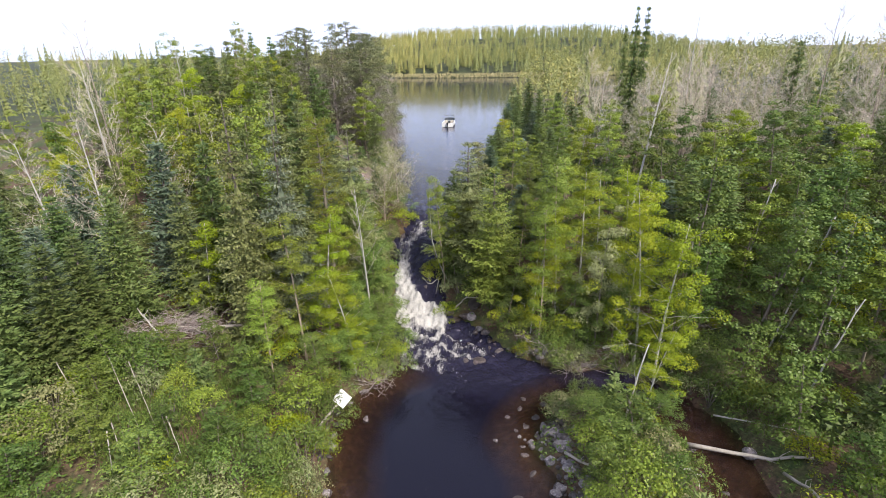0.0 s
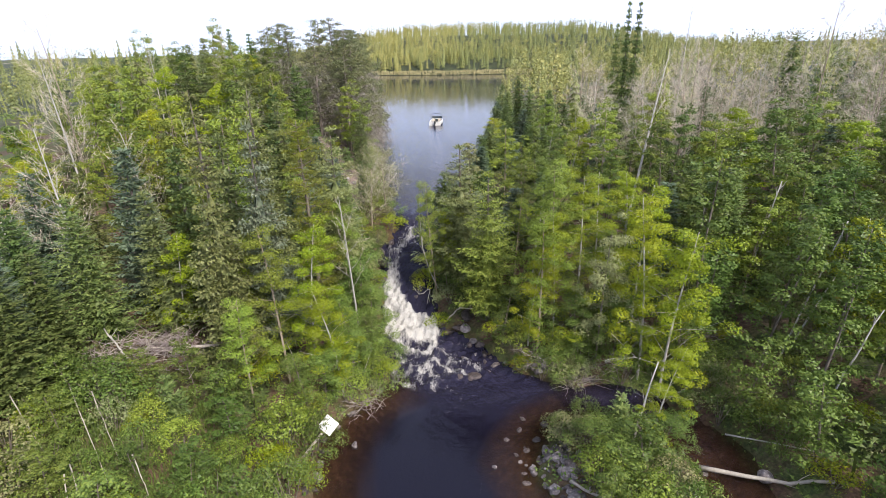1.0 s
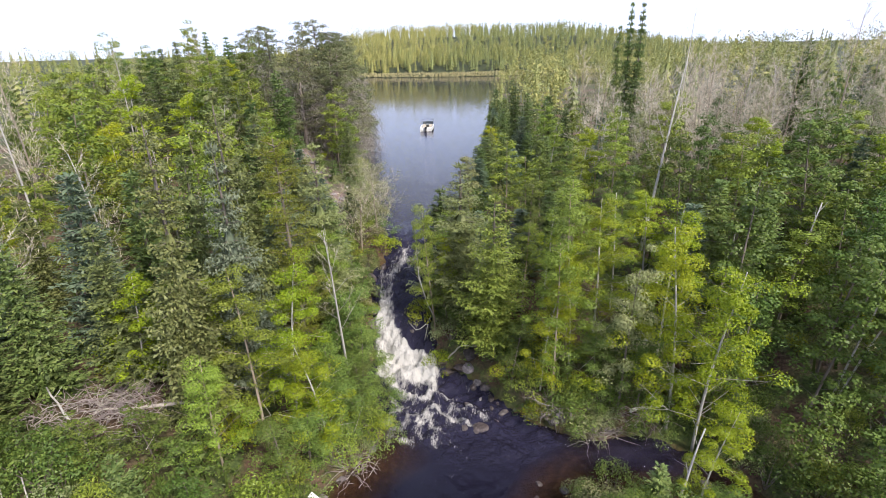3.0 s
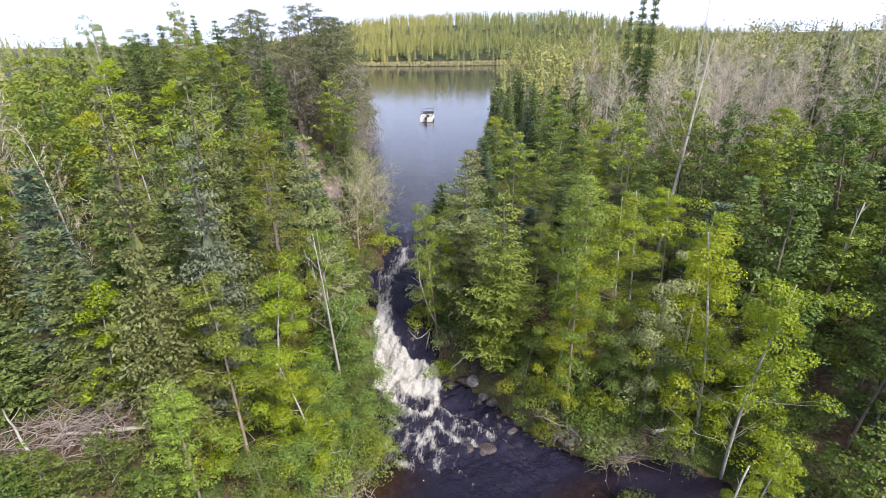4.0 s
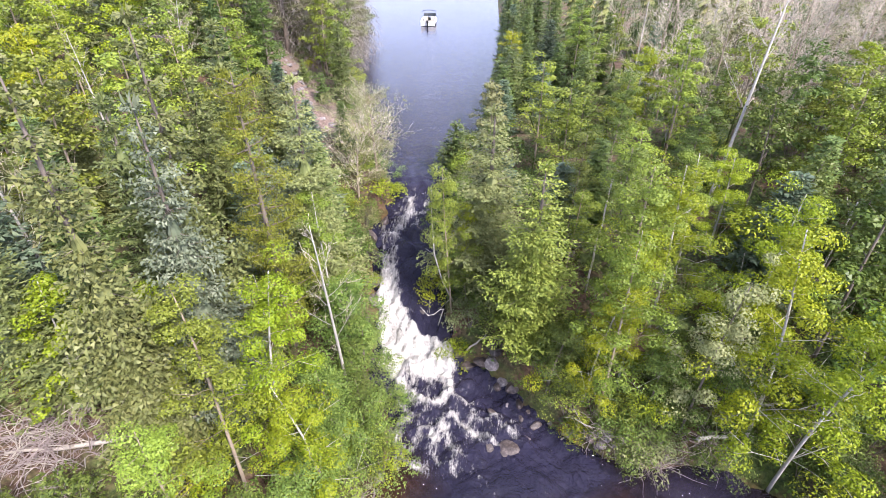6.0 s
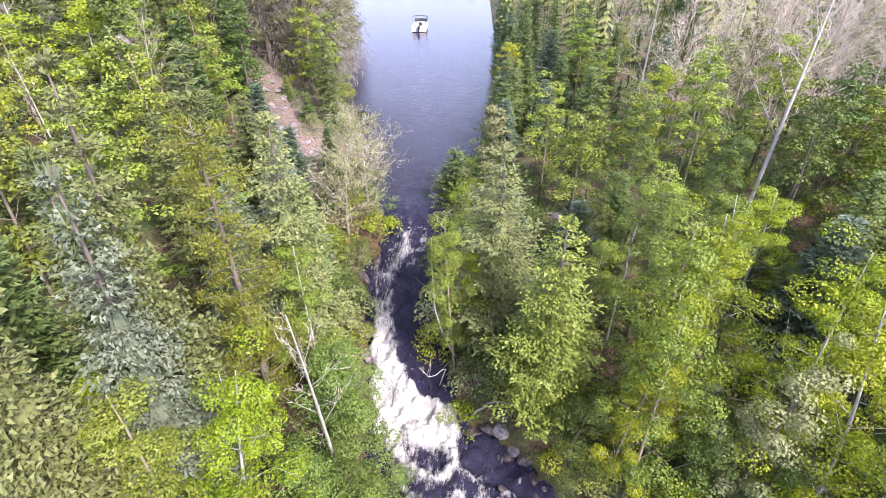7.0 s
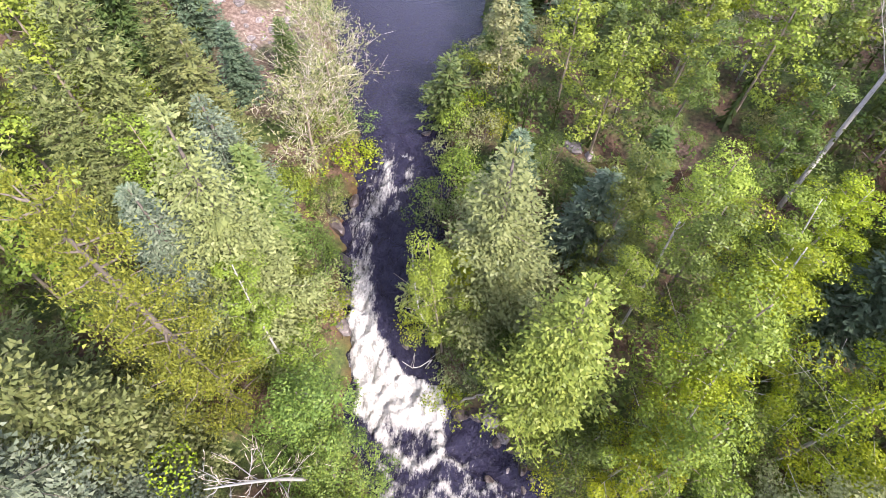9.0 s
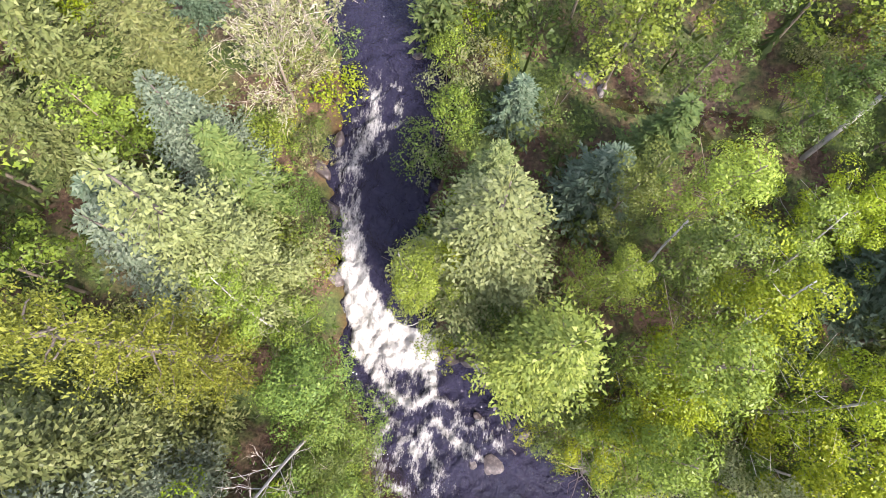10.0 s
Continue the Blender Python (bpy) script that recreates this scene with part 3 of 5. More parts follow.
# broken fades in the painted lavender sky reflection from y 29 to 33.
river = sheet("river_water", river_x, river_y, water_height, M_WATER,
              {"foam": foam_here, "swell": swell_here, "broken": lambda x, y: np.clip((y - 29) / 4, 0, 1), "chop": chop_here, "depth": lambda x, y: np.clip((-shore_distance(x, y) + 0.1) / 2.7 + 1.0 * np.clip((y - 31) / 3, 0, 1) - 0.25 * np.clip(1 - np.hypot(x - 4.5, (y - 29.5) / 2) / 2.5, 0, 1), 0, 1)})
tagged(river, "dark peat-brown river breaking into white rapids", "river", "", "structure")
# broken is 1 throughout: the lake takes the full painted sky tint.
lake = sheet("lake_water", np.linspace(-260, 260, 80), np.concatenate([np.linspace(62, 100, 20), np.linspace(104, 300, 40)]), lambda x, y: LAKE + 0 * x, M_WATER,
             {"foam": lambda x, y: 0 * x, "chop": chop_here, "swell": swell_here, "depth": lambda x, y: 0 * x + 1, "broken": lambda x, y: 0 * x + 1})
tagged(lake, "calm lake reflecting pale sky and far woods", "lake", "", "structure")


# ---------------------------------------------------------------- plants
rng = np.random.default_rng(7)


def stem(h, r0, bend, n=9, top=0.012):
    """A tapering, slightly crooked trunk."""
    z = np.linspace(-0.25, h, n)
    k = np.clip(z / h, 0, 1)
    a, p = rng.uniform(0, 6.3), rng.uniform(0, 6.3)
    x = bend * h * (k ** 1.5 * math.cos(a) + 0.10 * np.sin(5 * k + p) * k)
    y = bend * h * (k ** 1.5 * math.sin(a) + 0.10 * np.cos(4 * k + p) * k)
    return np.stack([x, y, z], 1), r0 * (1 - k) ** 0.8 + top


def on_path(path, k):
    i = np.clip(np.asarray(k) * (len(path) - 1), 0, len(path) - 1.001)
    j = i.astype(int)
    return path[j] + (path[j + 1] - path[j]) * (i - j)[..., None]


def make_spruce(name, h, r, whorls, mat, label, droop=0.25, card=0.24, start=0.06, ragged=0.18, arms=9, dense=1.0, sprays=False):
    tree = thing(name, label, "spruce tree", "forest trees")
    path, rad = stem(h, 0.013 * h + 0.03, 0.01)
    b = Build()
    b.tube(path, rad, 6)
    at, along, side = [], [], []
    for w in range(whorls):
        k = start + (1 - start) * (w + rng.uniform(0, 0.8)) / whorls
        reach = r * (1 - k) ** 0.8 * rng.uniform(1 - ragged, 1 + ragged) + 0.12
        for a in np.arange(arms) * 2 * math.pi / arms + rng.uniform(0, 6.3):
            a += rng.uniform(-0.3, 0.3)
            length = reach * rng.uniform(0.7, 1.15)
            out = np.array([math.cos(a), math.sin(a), 0])
            left = np.array([-out[1], out[0], 0])
            foot = np.array([path[-1][0] * k, path[-1][1] * k, k * h])
            steps = max(2, int(dense * length / (card * 0.36)))
            s = (np.arange(steps) + 0.7) / steps
            tilt = -droop + 0.75 * max(0.0, k - 0.6)
            p = foot + np.outer(s * length, out)
            p[:, 2] += length * (tilt * s + 0.22 * s ** 3) + rng.normal(0, 0.02, steps)
            if sprays:
                # flat fans of needled twigs on both sides of the bough
                for sg in (-1, 1):
                    for q in range(steps):
                        twig = (0.42 * length * (1 - 0.65 * s[q]) + 0.10) * rng.uniform(0.7, 1.2)
                        m = max(2, int(twig / (0.52 * card)))
                        way = unit(out * 0.75 + sg * left * 0.72 + np.array([0, 0, -0.18 + rng.normal(0, 0.14)]))
                        dirn = unit(way + rng.normal(0, 0.40, (m, 3)))
                        size = card * rng.uniform(0.75, 1.25, (m, 1))
                        at.append(p[q] + np.outer((np.arange(m) + 0.2) / m * twig, way) + rng.normal(0, 0.012, (m, 3))), along.append(dirn * size)
                        side.append(unit(np.cross(dirn, np.array([0, 0, 1.0]) + rng.normal(0, 0.5, (m, 3)))) * size * 0.8)
            for sg in (() if sprays else (-1, 0, 1)):
                dirn = unit(out * (0.75 if sg else 1.0) + sg * left * 0.75 + np.array([0, 0, -0.12 if sg else 0.25]) + rng.normal(0, 0.36, (steps, 3)))
                size = card * (0.8 + 0.55 * rng.random(steps)) * np.clip(1.15 - 0.5 * s, 0.5, 1)
                at.append(p), along.append(dirn * size[:, None])
                side.append(unit(np.cross(dirn, np.array([0, 0, 1.0]) + rng.normal(0, 0.45, (steps, 3)))) * size[:, None] * (0.56 if card > 0.2 else 0.36))
            tip = unit(out + np.array([0, 0, 0.15]))
            at.append(p[-1:]), along.append(tip[None] * card), side.append(left[None] * card * 0.35)
            if rng.random() < 0.25 and length > 0.4:
                b.tube([foot, foot + (p[-1] - foot) * 0.9], [0.012, 0.004], 3, False)
        if (sprays and k < 0.7) or (w % 2 == 0 and card > 0.2):
            n = 9
            a = np.arange(n) * 6.283 / n + rng.uniform(0, 6)
            rr = (0.36 if sprays else 0.40) * reach * rng.uniform(0.7, 1.2, n)
            hub = np.array([path[-1][0] * k, path[-1][1] * k, k * h + 1.3 * h / whorls])
            low = np.stack([hub[0] + rr * np.cos(a), hub[1] + rr * np.sin(a), k * h - 0.3 * rr - 0.6 * h / whorls], 1)
            at.append(np.repeat(hub[None], n, 0)), along.append(low - hub), side.append(np.stack([-np.sin(a), np.cos(a), 0 * a], 1) * (0.6 * rr[:, None] + 0.04))
    part("trunk", b, M_BARK, tree, "grey-brown trunk", True)
    c = Build()
    top = path[-1] - np.array([0, 0, 0.25])
    m = 14
    dirn = unit(np.stack([rng.normal(0, 0.35, m), rng.normal(0, 0.35, m), np.full(m, 1.0)], 1))
    at.append(np.repeat(top[None], m, 0) + rng.normal(0, 0.05, (m, 3))), along.append(dirn * 0.32), side.append(unit(np.cross(dirn, rng.normal(0, 1, (m, 3)))) * 0.09)
    c.blades(np.concatenate(at), np.concatenate(along), np.concatenate(side))
    part("crown", c, mat, tree)
    return tree


def clump_leaves(centres, spread_m, count, size, flat=0.7, hang=0.25):
    at, along, side = [], [], []
    for c in centres:
        m = max(3, int(count * rng.uniform(0.6, 1.4)))
        p = c + rng.normal(0, 1, (m, 3)) * np.array([spread_m, spread_m, spread_m * flat]) * rng.uniform(0.7, 1.3)
        d = unit(unit(p - c) * 0.6 + rng.normal(0, 0.6, (m, 3)) + np.array([0, 0, -hang]))
        s = size * rng.uniform(0.65, 1.35, (m, 1))
        core = max(1, m // 7)
        p[:core] = c + (p[:core] - c) * 0.45
        s[:core] *= 1.5
        at.append(p), along.append(d * s)
        side.append(unit(np.cross(d, np.array([0, 0, 1.0]) + rng.normal(0, 0.6, (m, 3)))) * s * 0.75)
    return np.concatenate(at), np.concatenate(along), np.concatenate(side)


def puff_leaves(centres, radius, count, size):
    """Leaves laid over the outside of rounded clumps, thickest on top, facing outwards."""
    at, along, side = [], [], []
    for c in centres:
        m = max(6, int(count * rng.uniform(0.6, 1.4)))
        r = radius * rng.uniform(0.65, 1.35)
        nrm = rng.normal(0, 1, (m, 3))
        nrm[:, 2] = np.abs(nrm[:, 2]) * 1.1 - 0.45
        nrm = unit(nrm)
        p = c + nrm * np.array([r, r, r * 0.72]) * rng.uniform(0.55, 1.12, (m, 1)) ** 0.6
        face = unit(nrm + rng.normal(0, 0.38, (m, 3)) + np.array([0, 0, 0.25]))
        d = unit(np.cross(face, rng.normal(0, 1, (m, 3))) + np.array([0, 0, -0.15]))
        s = size * rng.uniform(0.65, 1.4, (m, 1))
        at.append(p), along.append(d * s), side.append(unit(np.cross(face, d)) * s * 0.95)
    return np.concatenate(at), np.concatenate(along), np.concatenate(side)


def make_broadleaf(name, h, r, low, mat, trunk_mat, label, category="birch tree", limbs=17, per=46, size=0.115, bend=0.06, thick=0.004, steep=0.9, sub=2, girth=0.45):
    tree = thing(name, label, category, "forest trees")
    path, rad = stem(h, thick * h + 0.012, bend, 11)
    b = Build()
    b.tube(path, rad, 7)
    tw, centres = Build(), []
    for i in range(limbs):
        k = low + (0.97 - low) * (i + rng.uniform(0, 0.9)) / limbs
        foot = on_path(path, np.array([k]))[0]
        shape = math.sin(math.pi * min(1, 0.12 + girth * 1.0 + (1 - girth) * (k - low) / (1 - low)))
        length = r * (0.35 + 0.75 * shape) * rng.uniform(0.65, 1.2)
        a = i * 2.4 + rng.uniform(-0.5, 0.5)
        out = np.array([math.cos(a), math.sin(a), steep * rng.uniform(0.5, 1.2)])
        out = out / np.linalg.norm(out)
        s = np.linspace(0, 1, 5)[:, None]
        limb = foot + out * length * s + np.array([0, 0, -0.18 * length]) * s ** 2 + rng.normal(0, 0.04, (5, 3)) * s
        tw.tube(limb, np.linspace(0.35, 0.06, 5) * (thick * h * 1.1), 4, False)
        for q in range(sub):
            g = on_path(limb, np.array([0.35 + 0.65 * (q + 0.8) / sub]))[0]
            centres.append(g + rng.normal(0, 0.12 * length, 3))
        g0 = limb[2]
        tw.tube([g0, g0 + rng.normal(0, 0.25 * length, 3) + out * 0.25 * length], [0.010, 0.004], 3, False)
    centres += [on_path(path, np.array([k]))[0] + rng.normal(0, 0.3, 3) for k in np.linspace(low + 0.05, 1.0, 9)]
    part("trunk", b, trunk_mat, tree, "slender pale trunk" if trunk_mat is M_WHITE else "grey trunk", True)
    part("branchwork", tw, trunk_mat, tree, "", True, "stuff")
    c = Build()
    c.blades(*puff_leaves(centres, 0.20 * r, per, size))
    part("crown", c, mat, tree)
    return tree


def make_bare(name, h, r, label, limbs=22, trunk_mat=None, low=0.35, twigs=9, bend=0.05, thick=0.009, leaf=0):
    tree = thing(name, label, "bare tree", "bare trees")
    path, rad = stem(h, thick * h + 0.012, bend, 10)
    b = Build()
    b.tube(path, rad, 7)
    t1, at, along, side, buds = Build(), [], [], [], []
    for i in range(limbs):
        k = low + (0.98 - low) * (i + rng.uniform(0, 0.9)) / limbs
        foot = on_path(path, np.array([k]))[0]
        length = r * (1.15 - 0.75 * k) * rng.uniform(0.6, 1.25)
        a = i * 2.4 + rng.uniform(-0.6, 0.6)
        out = unit(np.array([math.cos(a), math.sin(a), rng.uniform(0.5, 1.3)]))
        s = np.linspace(0, 1, 5)[:, None]
        limb = foot + out * length * s + np.array([0, 0, 0.12 * length]) * s ** 2 + rng.normal(0, 0.05, (5, 3)) * s
        t1.tube(limb, np.linspace(0.17, 0.03, 5) * (thick * h) + 0.003, 3, False)
        for q in range(twigs):
            g = on_path(limb, np.array([rng.uniform(0.2, 1)]))[0]
            d = unit(out + rng.normal(0, 0.6, 3) + np.array([0, 0, 0.3]))
            m = 3
            tl = length * rng.uniform(0.2, 0.45)
            p = g + d * tl * np.linspace(0, 0.9, m)[:, None]
            dd = unit(d + rng.normal(0, 0.55, (m, 3)) + np.array([0, 0, 0.2]))
            at.append(p), along.append(dd * tl * rng.uniform(0.35, 0.8, (m, 1)))
            side.append(unit(np.cross(dd, rng.normal(0, 1, (m, 3)))) * 0.012)
            at.append(g[None]), along.append(d[None] * tl), side.append(unit(np.cross(d, rng.normal(0, 1, 3)))[None] * 0.012)
            buds.append(p[-1])
    part("trunk", b, trunk_mat or M_WHITE, tree, "pale bare trunk", True)
    part("branchwork", t1, trunk_mat or M_WHITE, tree, "", True, "stuff")
    c = Build()
    c.leaves(np.concatenate(at), np.concatenate(along), np.concatenate(side))
    part("crown", c, M_TWIG, tree, "crown of fine bare twigs")
    if leaf:
        e = Build()
        e.blades(*clump_leaves(buds, 0.16, leaf, 0.10))
        part("foliage", e, M_PALELEAF, tree)
    return tree


def make_tufted(name, h, r, mat, label, category, limbs=30, low=0.3, tuft=14, card=0.16, trunk_mat=None, flatness=0.5, dead=8, up=0.15, drape=0):
    """Pines and larches: level limbs strung with tufts of needles."""
    tree = thing(name, label, category, "forest trees")
    path, rad = stem(h, 0.012 * h + 0.04, 0.03, 10)
    b = Build()
    b.tube(path, rad, 7)
    t1, centres = Build(), []
    for i in range(limbs + dead):
        k = low + (0.98 - low) * (i - dead + rng.uniform(0, 0.9)) / limbs if i >= dead else rng.uniform(low * 0.4, low + 0.2)
        foot = on_path(path, np.array([k]))[0]
        length = (r * (1.08 - k) ** 0.6 * rng.uniform(0.55, 1.2)) if i >= dead else r * rng.uniform(0.5, 0.9)
        a = i * 2.4 + rng.uniform(-0.5, 0.5)
        out = unit(np.array([math.cos(a), math.sin(a), rng.uniform(-0.1, 0.3) + up]))
        s = np.linspace(0, 1, 5)[:, None]
        limb = foot + out * length * s + np.array([0, 0, 0.1 * length]) * s ** 2 + rng.normal(0, 0.06, (5, 3)) * s
        t1.tube(limb, np.linspace(0.30, 0.06, 5) * (0.012 * h) + 0.004, 4, False)
        if i >= dead:
            m = max(3, int(length / 0.28))
            for q in range(m):
                centres.append(on_path(limb, np.array([0.25 + 0.75 * (q + 0.7) / m]))[0] + rng.normal(0, 0.10, 3) * (1, 1, 0.4))
        else:
            for q in range(3):
                g = on_path(limb, np.array([rng.uniform(0.4, 1)]))[0]
                t1.tube([g, g + rng.normal(0, 0.35, 3)], [0.008, 0.003], 3, False)
    part("trunk", b, trunk_mat or M_BARK_RED, tree, "rusty brown trunk", True)
    part("branchwork", t1, trunk_mat or M_BARK_RED, tree, "", True, "stuff")
    c = Build()
    at, along, side = clump_leaves(centres, 0.17, tuft, card, flatness, -0.2)
    c.blades(at, along, side * 0.85)
    part("crown", c, mat, tree)
    if drape:
        m = drape
        k, a, q = rng.uniform(0.10, 0.72, m), rng.uniform(0, 6.283, m), np.sqrt(rng.uniform(0.05, 1.0, m))
        reach = r * (1.08 - k) ** 0.6 * q * 0.95
        p = on_path(path, k) + np.stack([reach * np.cos(a), reach * np.sin(a), -0.25 * reach], 1)
        d = unit(np.stack([0.5 * np.cos(a), 0.5 * np.sin(a), np.full(m, -1.0)], 1) + rng.normal(0, 0.45, (m, 3)))
        e = Build()
        e.leaves(p, d * rng.uniform(0.3, 0.9, (m, 1)), unit(np.cross(d, rng.normal(0, 1, (m, 3)))) * 0.022)
        part("dead_twig_drape", e, M_DRAPE, tree, "grey hanging dead twigs")
    return tree


def make_shrub(name, h, r, mat, label, stems=6, clumps=18, per=40, size=0.09, category="shrub"):
    s = thing(name, label, category, "undergrowth shrubs")
    b, centres = Build(), []
    for i in range(stems):
        a = i * 2.4
        tip = np.array([math.cos(a) * r * rng.uniform(0.2, 0.7), math.sin(a) * r * rng.uniform(0.2, 0.7), h * rng.uniform(0.6, 0.95)])
        b.tube([np.array([0, 0, -0.15]), tip * (0.5, 0.5, 0.45), tip], [0.022, 0.014, 0.006], 4, False)
        centres.append(tip)
    for i in range(clumps):
        a, q = rng.uniform(0, 6.3), math.sqrt(rng.random())
        centres.append(np.array([math.cos(a) * r * q, math.sin(a) * r * q, h * (0.25 + 0.7 * (1 - q * q) * rng.uniform(0.6, 1.1) + 0.1 * rng.random())]))
    part("stem", b, M_BARK, s)
    c = Build()
    c.blades(*puff_leaves(centres, 0.30, per, size))
    part("foliage", c, mat, s)
    return s


SPRUCE_A = make_spruce("spruce", 9.0, 2.05, 27, M_SPRUCE, "tall olive-green spruce with drooping layered branches", 0.25, 0.28, 0.06, 0.2, 9, 0.8)
SPRUCE_N = make_spruce("spruce", 10.0, 1.6, 27, M_SPRUCE_OLIVE, "large olive-brown spruce heavy with drooping boughs", 0.42, 0.155, 0.05, 0.30, 11, 0.40, True)
SPRUCE_B = make_spruce("spruce", 8.0, 1.15, 28, M_SPRUCE, "narrow dark green spruce among birches", 0.3, 0.26, 0.05, 0.22, 8, 0.9)
SPRUCE_C = make_spruce("spruce", 6.5, 1.25, 24, M_SPRUCE_BLUE, "small blue-green spruce with a pointed top", 0.15, 0.24, 0.06, 0.2, 9, 0.85)
SPRUCE_D = make_spruce("spruce", 7.5, 1.65, 20, M_SPRUCE_PALE, "pale yellow-green spruce beside the rapids", 0.18, 0.115, 0.06, 0.36, 10, 0.33, True)
SPRUCE_G = make_spruce("spruce", 7.0, 1.55, 20, M_SPRUCE_SILVER, "silvery grey-green spruce with bushy boughs", 0.24, 0.115, 0.06, 0.36, 10, 0.33, True)
SPRUCE_H = make_spruce("spruce", 7.5, 1.6, 20, M_SPRUCE_GOLD, "yellow-green young fir with soft upturned boughs", 0.05, 0.115, 0.10, 0.36, 10, 0.33, True)
SPRUCE_O = make_spruce("spruce", 8.5, 1.55, 26, M_SPRUCE_OLIVE, "olive-green spruce with shaggy tiers of boughs", 0.32, 0.21, 0.06, 0.28, 10, 0.85)
SPRUCE_E = make_spruce("spruce", 9.5, 1.35, 30, M_SPRUCE, "ragged old spruce with thin lower branches", 0.4, 0.24, 0.12, 0.35, 8)
SPRUCE_F = make_spruce("spruce", 8.0, 1.4, 20, M_SPRUCE, "spruce standing back in the woods", 0.25, 0.34, 0.06, 0.25, 8)
LEAFY = {"bA": ("birch", 8.0, 1.8, 0.24, M_BIRCH, M_BEIGE, "grey-trunked birch in full green leaf", "birch tree", 18, 100, 0.086),
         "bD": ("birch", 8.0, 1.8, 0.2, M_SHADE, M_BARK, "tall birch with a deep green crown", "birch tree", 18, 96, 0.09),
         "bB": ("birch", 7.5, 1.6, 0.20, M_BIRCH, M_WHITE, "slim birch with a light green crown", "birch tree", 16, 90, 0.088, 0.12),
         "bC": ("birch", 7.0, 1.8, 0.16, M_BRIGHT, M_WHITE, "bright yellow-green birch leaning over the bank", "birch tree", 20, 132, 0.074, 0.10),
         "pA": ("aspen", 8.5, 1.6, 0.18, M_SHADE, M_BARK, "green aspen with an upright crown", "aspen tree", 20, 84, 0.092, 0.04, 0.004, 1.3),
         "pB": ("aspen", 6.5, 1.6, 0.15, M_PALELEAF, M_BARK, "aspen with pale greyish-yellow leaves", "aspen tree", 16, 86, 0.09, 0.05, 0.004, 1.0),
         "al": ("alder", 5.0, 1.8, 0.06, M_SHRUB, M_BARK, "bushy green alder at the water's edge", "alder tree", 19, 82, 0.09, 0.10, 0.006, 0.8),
         # aD repeats al with the shade-darkened leaf colour.
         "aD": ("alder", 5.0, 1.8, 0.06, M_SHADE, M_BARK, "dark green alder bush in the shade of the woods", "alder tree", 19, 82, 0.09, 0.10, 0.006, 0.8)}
LEAFY_NEAR = {k: make_broadleaf(*a[:9], int(a[9] * 2.4), a[10] * 0.77, *a[11:]) for k, a in LEAFY.items()}
LEAFY_FAR = {k: make_broadleaf(*a[:9], int(a[9] * 0.85), a[10] * 1.38, *a[11:]) for k, a in LEAFY.items()}
BARE_A = make_bare("bare_aspen", 8.5, 2.3, "leafless grey-beige aspen with fine twigs", 30, M_BEIGE, 0.14, 18, 0.05, 0.0036)
BARE_B = make_bare("bare_aspen", 7.5, 2.1, "leafless aspen with a pale trunk and a few leaves", 22, M_WHITE, 0.22, 10, 0.08, 0.005, 3)
BARE_D = make_bare("bare_birch", 9.0, 2.4, "leaning bare birch with a broom of fine grey twigs", 26, M_WHITE, 0.30, 11, 0.05, 0.0055)
BARE_C = make_bare("bare_birch", 9.0, 2.0, "dead white birch with broken bare limbs", 14, None, 0.40, 7, 0.05, 0.007)
BUDDING = make_bare("budding_willow", 4.5, 2.3, "thin pale willow with sparse buds over the river", 28, M_BEIGE, 0.12, 11, 0.05, 0.009, 7)
PINE = make_tufted("jack_pine", 11.0, 3.2, M_PINE, "old jack pine with clumped olive needles and grey dead limbs", "pine tree", 46, 0.20, 46, 0.13, M_BARK, 0.5, 18, 0.02, 2600)
LARCH = make_tufted("larch", 9.0, 1.75, M_LARCH, "feathery larch turning golden yellow-green", "larch tree", 70, 0.10, 110, 0.072, M_BARK, 0.35, 4, 0.05)
SHRUB_A = make_shrub("shrub", 1.5, 1.0, M_SHRUB, "leafy green shrub on the forest floor", 6, 18, 62, 0.07)
SHRUB_B = make_shrub("shrub", 1.0, 0.8, M_BRIGHT, "low bright yellow-green shrub", 6, 14, 58, 0.068)
SHRUB_C = make_shrub("shrub", 2.2, 1.1, M_BIRCH, "tall loose shrub of birch shoots", 8, 20, 62, 0.078)
SHRUB_D = make_shrub("shrub", 1.2, 0.9, M_PALELEAF, "pale grey-green willow shrub", 7, 14, 54, 0.07)
SAPLING = make_spruce("spruce_sapling", 2.4, 0.8, 10, M_SPRUCE, "young spruce sapling in the undergrowth", 0.15, 0.22, 0.05, 0.2, 7)
PROTOS = {"sA": (SPRUCE_A, 9.0), "sN": (SPRUCE_N, 10.0), "sB": (SPRUCE_B, 8.0), "sC": (SPRUCE_C, 6.5), "sD": (SPRUCE_D, 7.5), "sO": (SPRUCE_O, 8.5), "sG": (SPRUCE_G, 7.0), "sH": (SPRUCE_H, 7.5), "sE": (SPRUCE_E, 9.5), "sF": (SPRUCE_F, 8.0),
          "nA": (BARE_A, 8.5), "nB": (BARE_B, 7.5),
          "nC": (BARE_C, 9.0), "nD": (BARE_D, 9.0), "wi": (BUDDING, 4.5), "pi": (PINE, 11.0), "la": (LARCH, 9.0), "hA": (SHRUB_A, 1.5), "hB": (SHRUB_B, 1.0), "hC": (SHRUB_C, 2.2), "hD": (SHRUB_D, 1.2), "sp": (SAPLING, 2.4)}
PROTOS.update({k: (ob, LEAFY[k][1]) for k, ob in LEAFY_NEAR.items()})
first_use = set()
stands = []


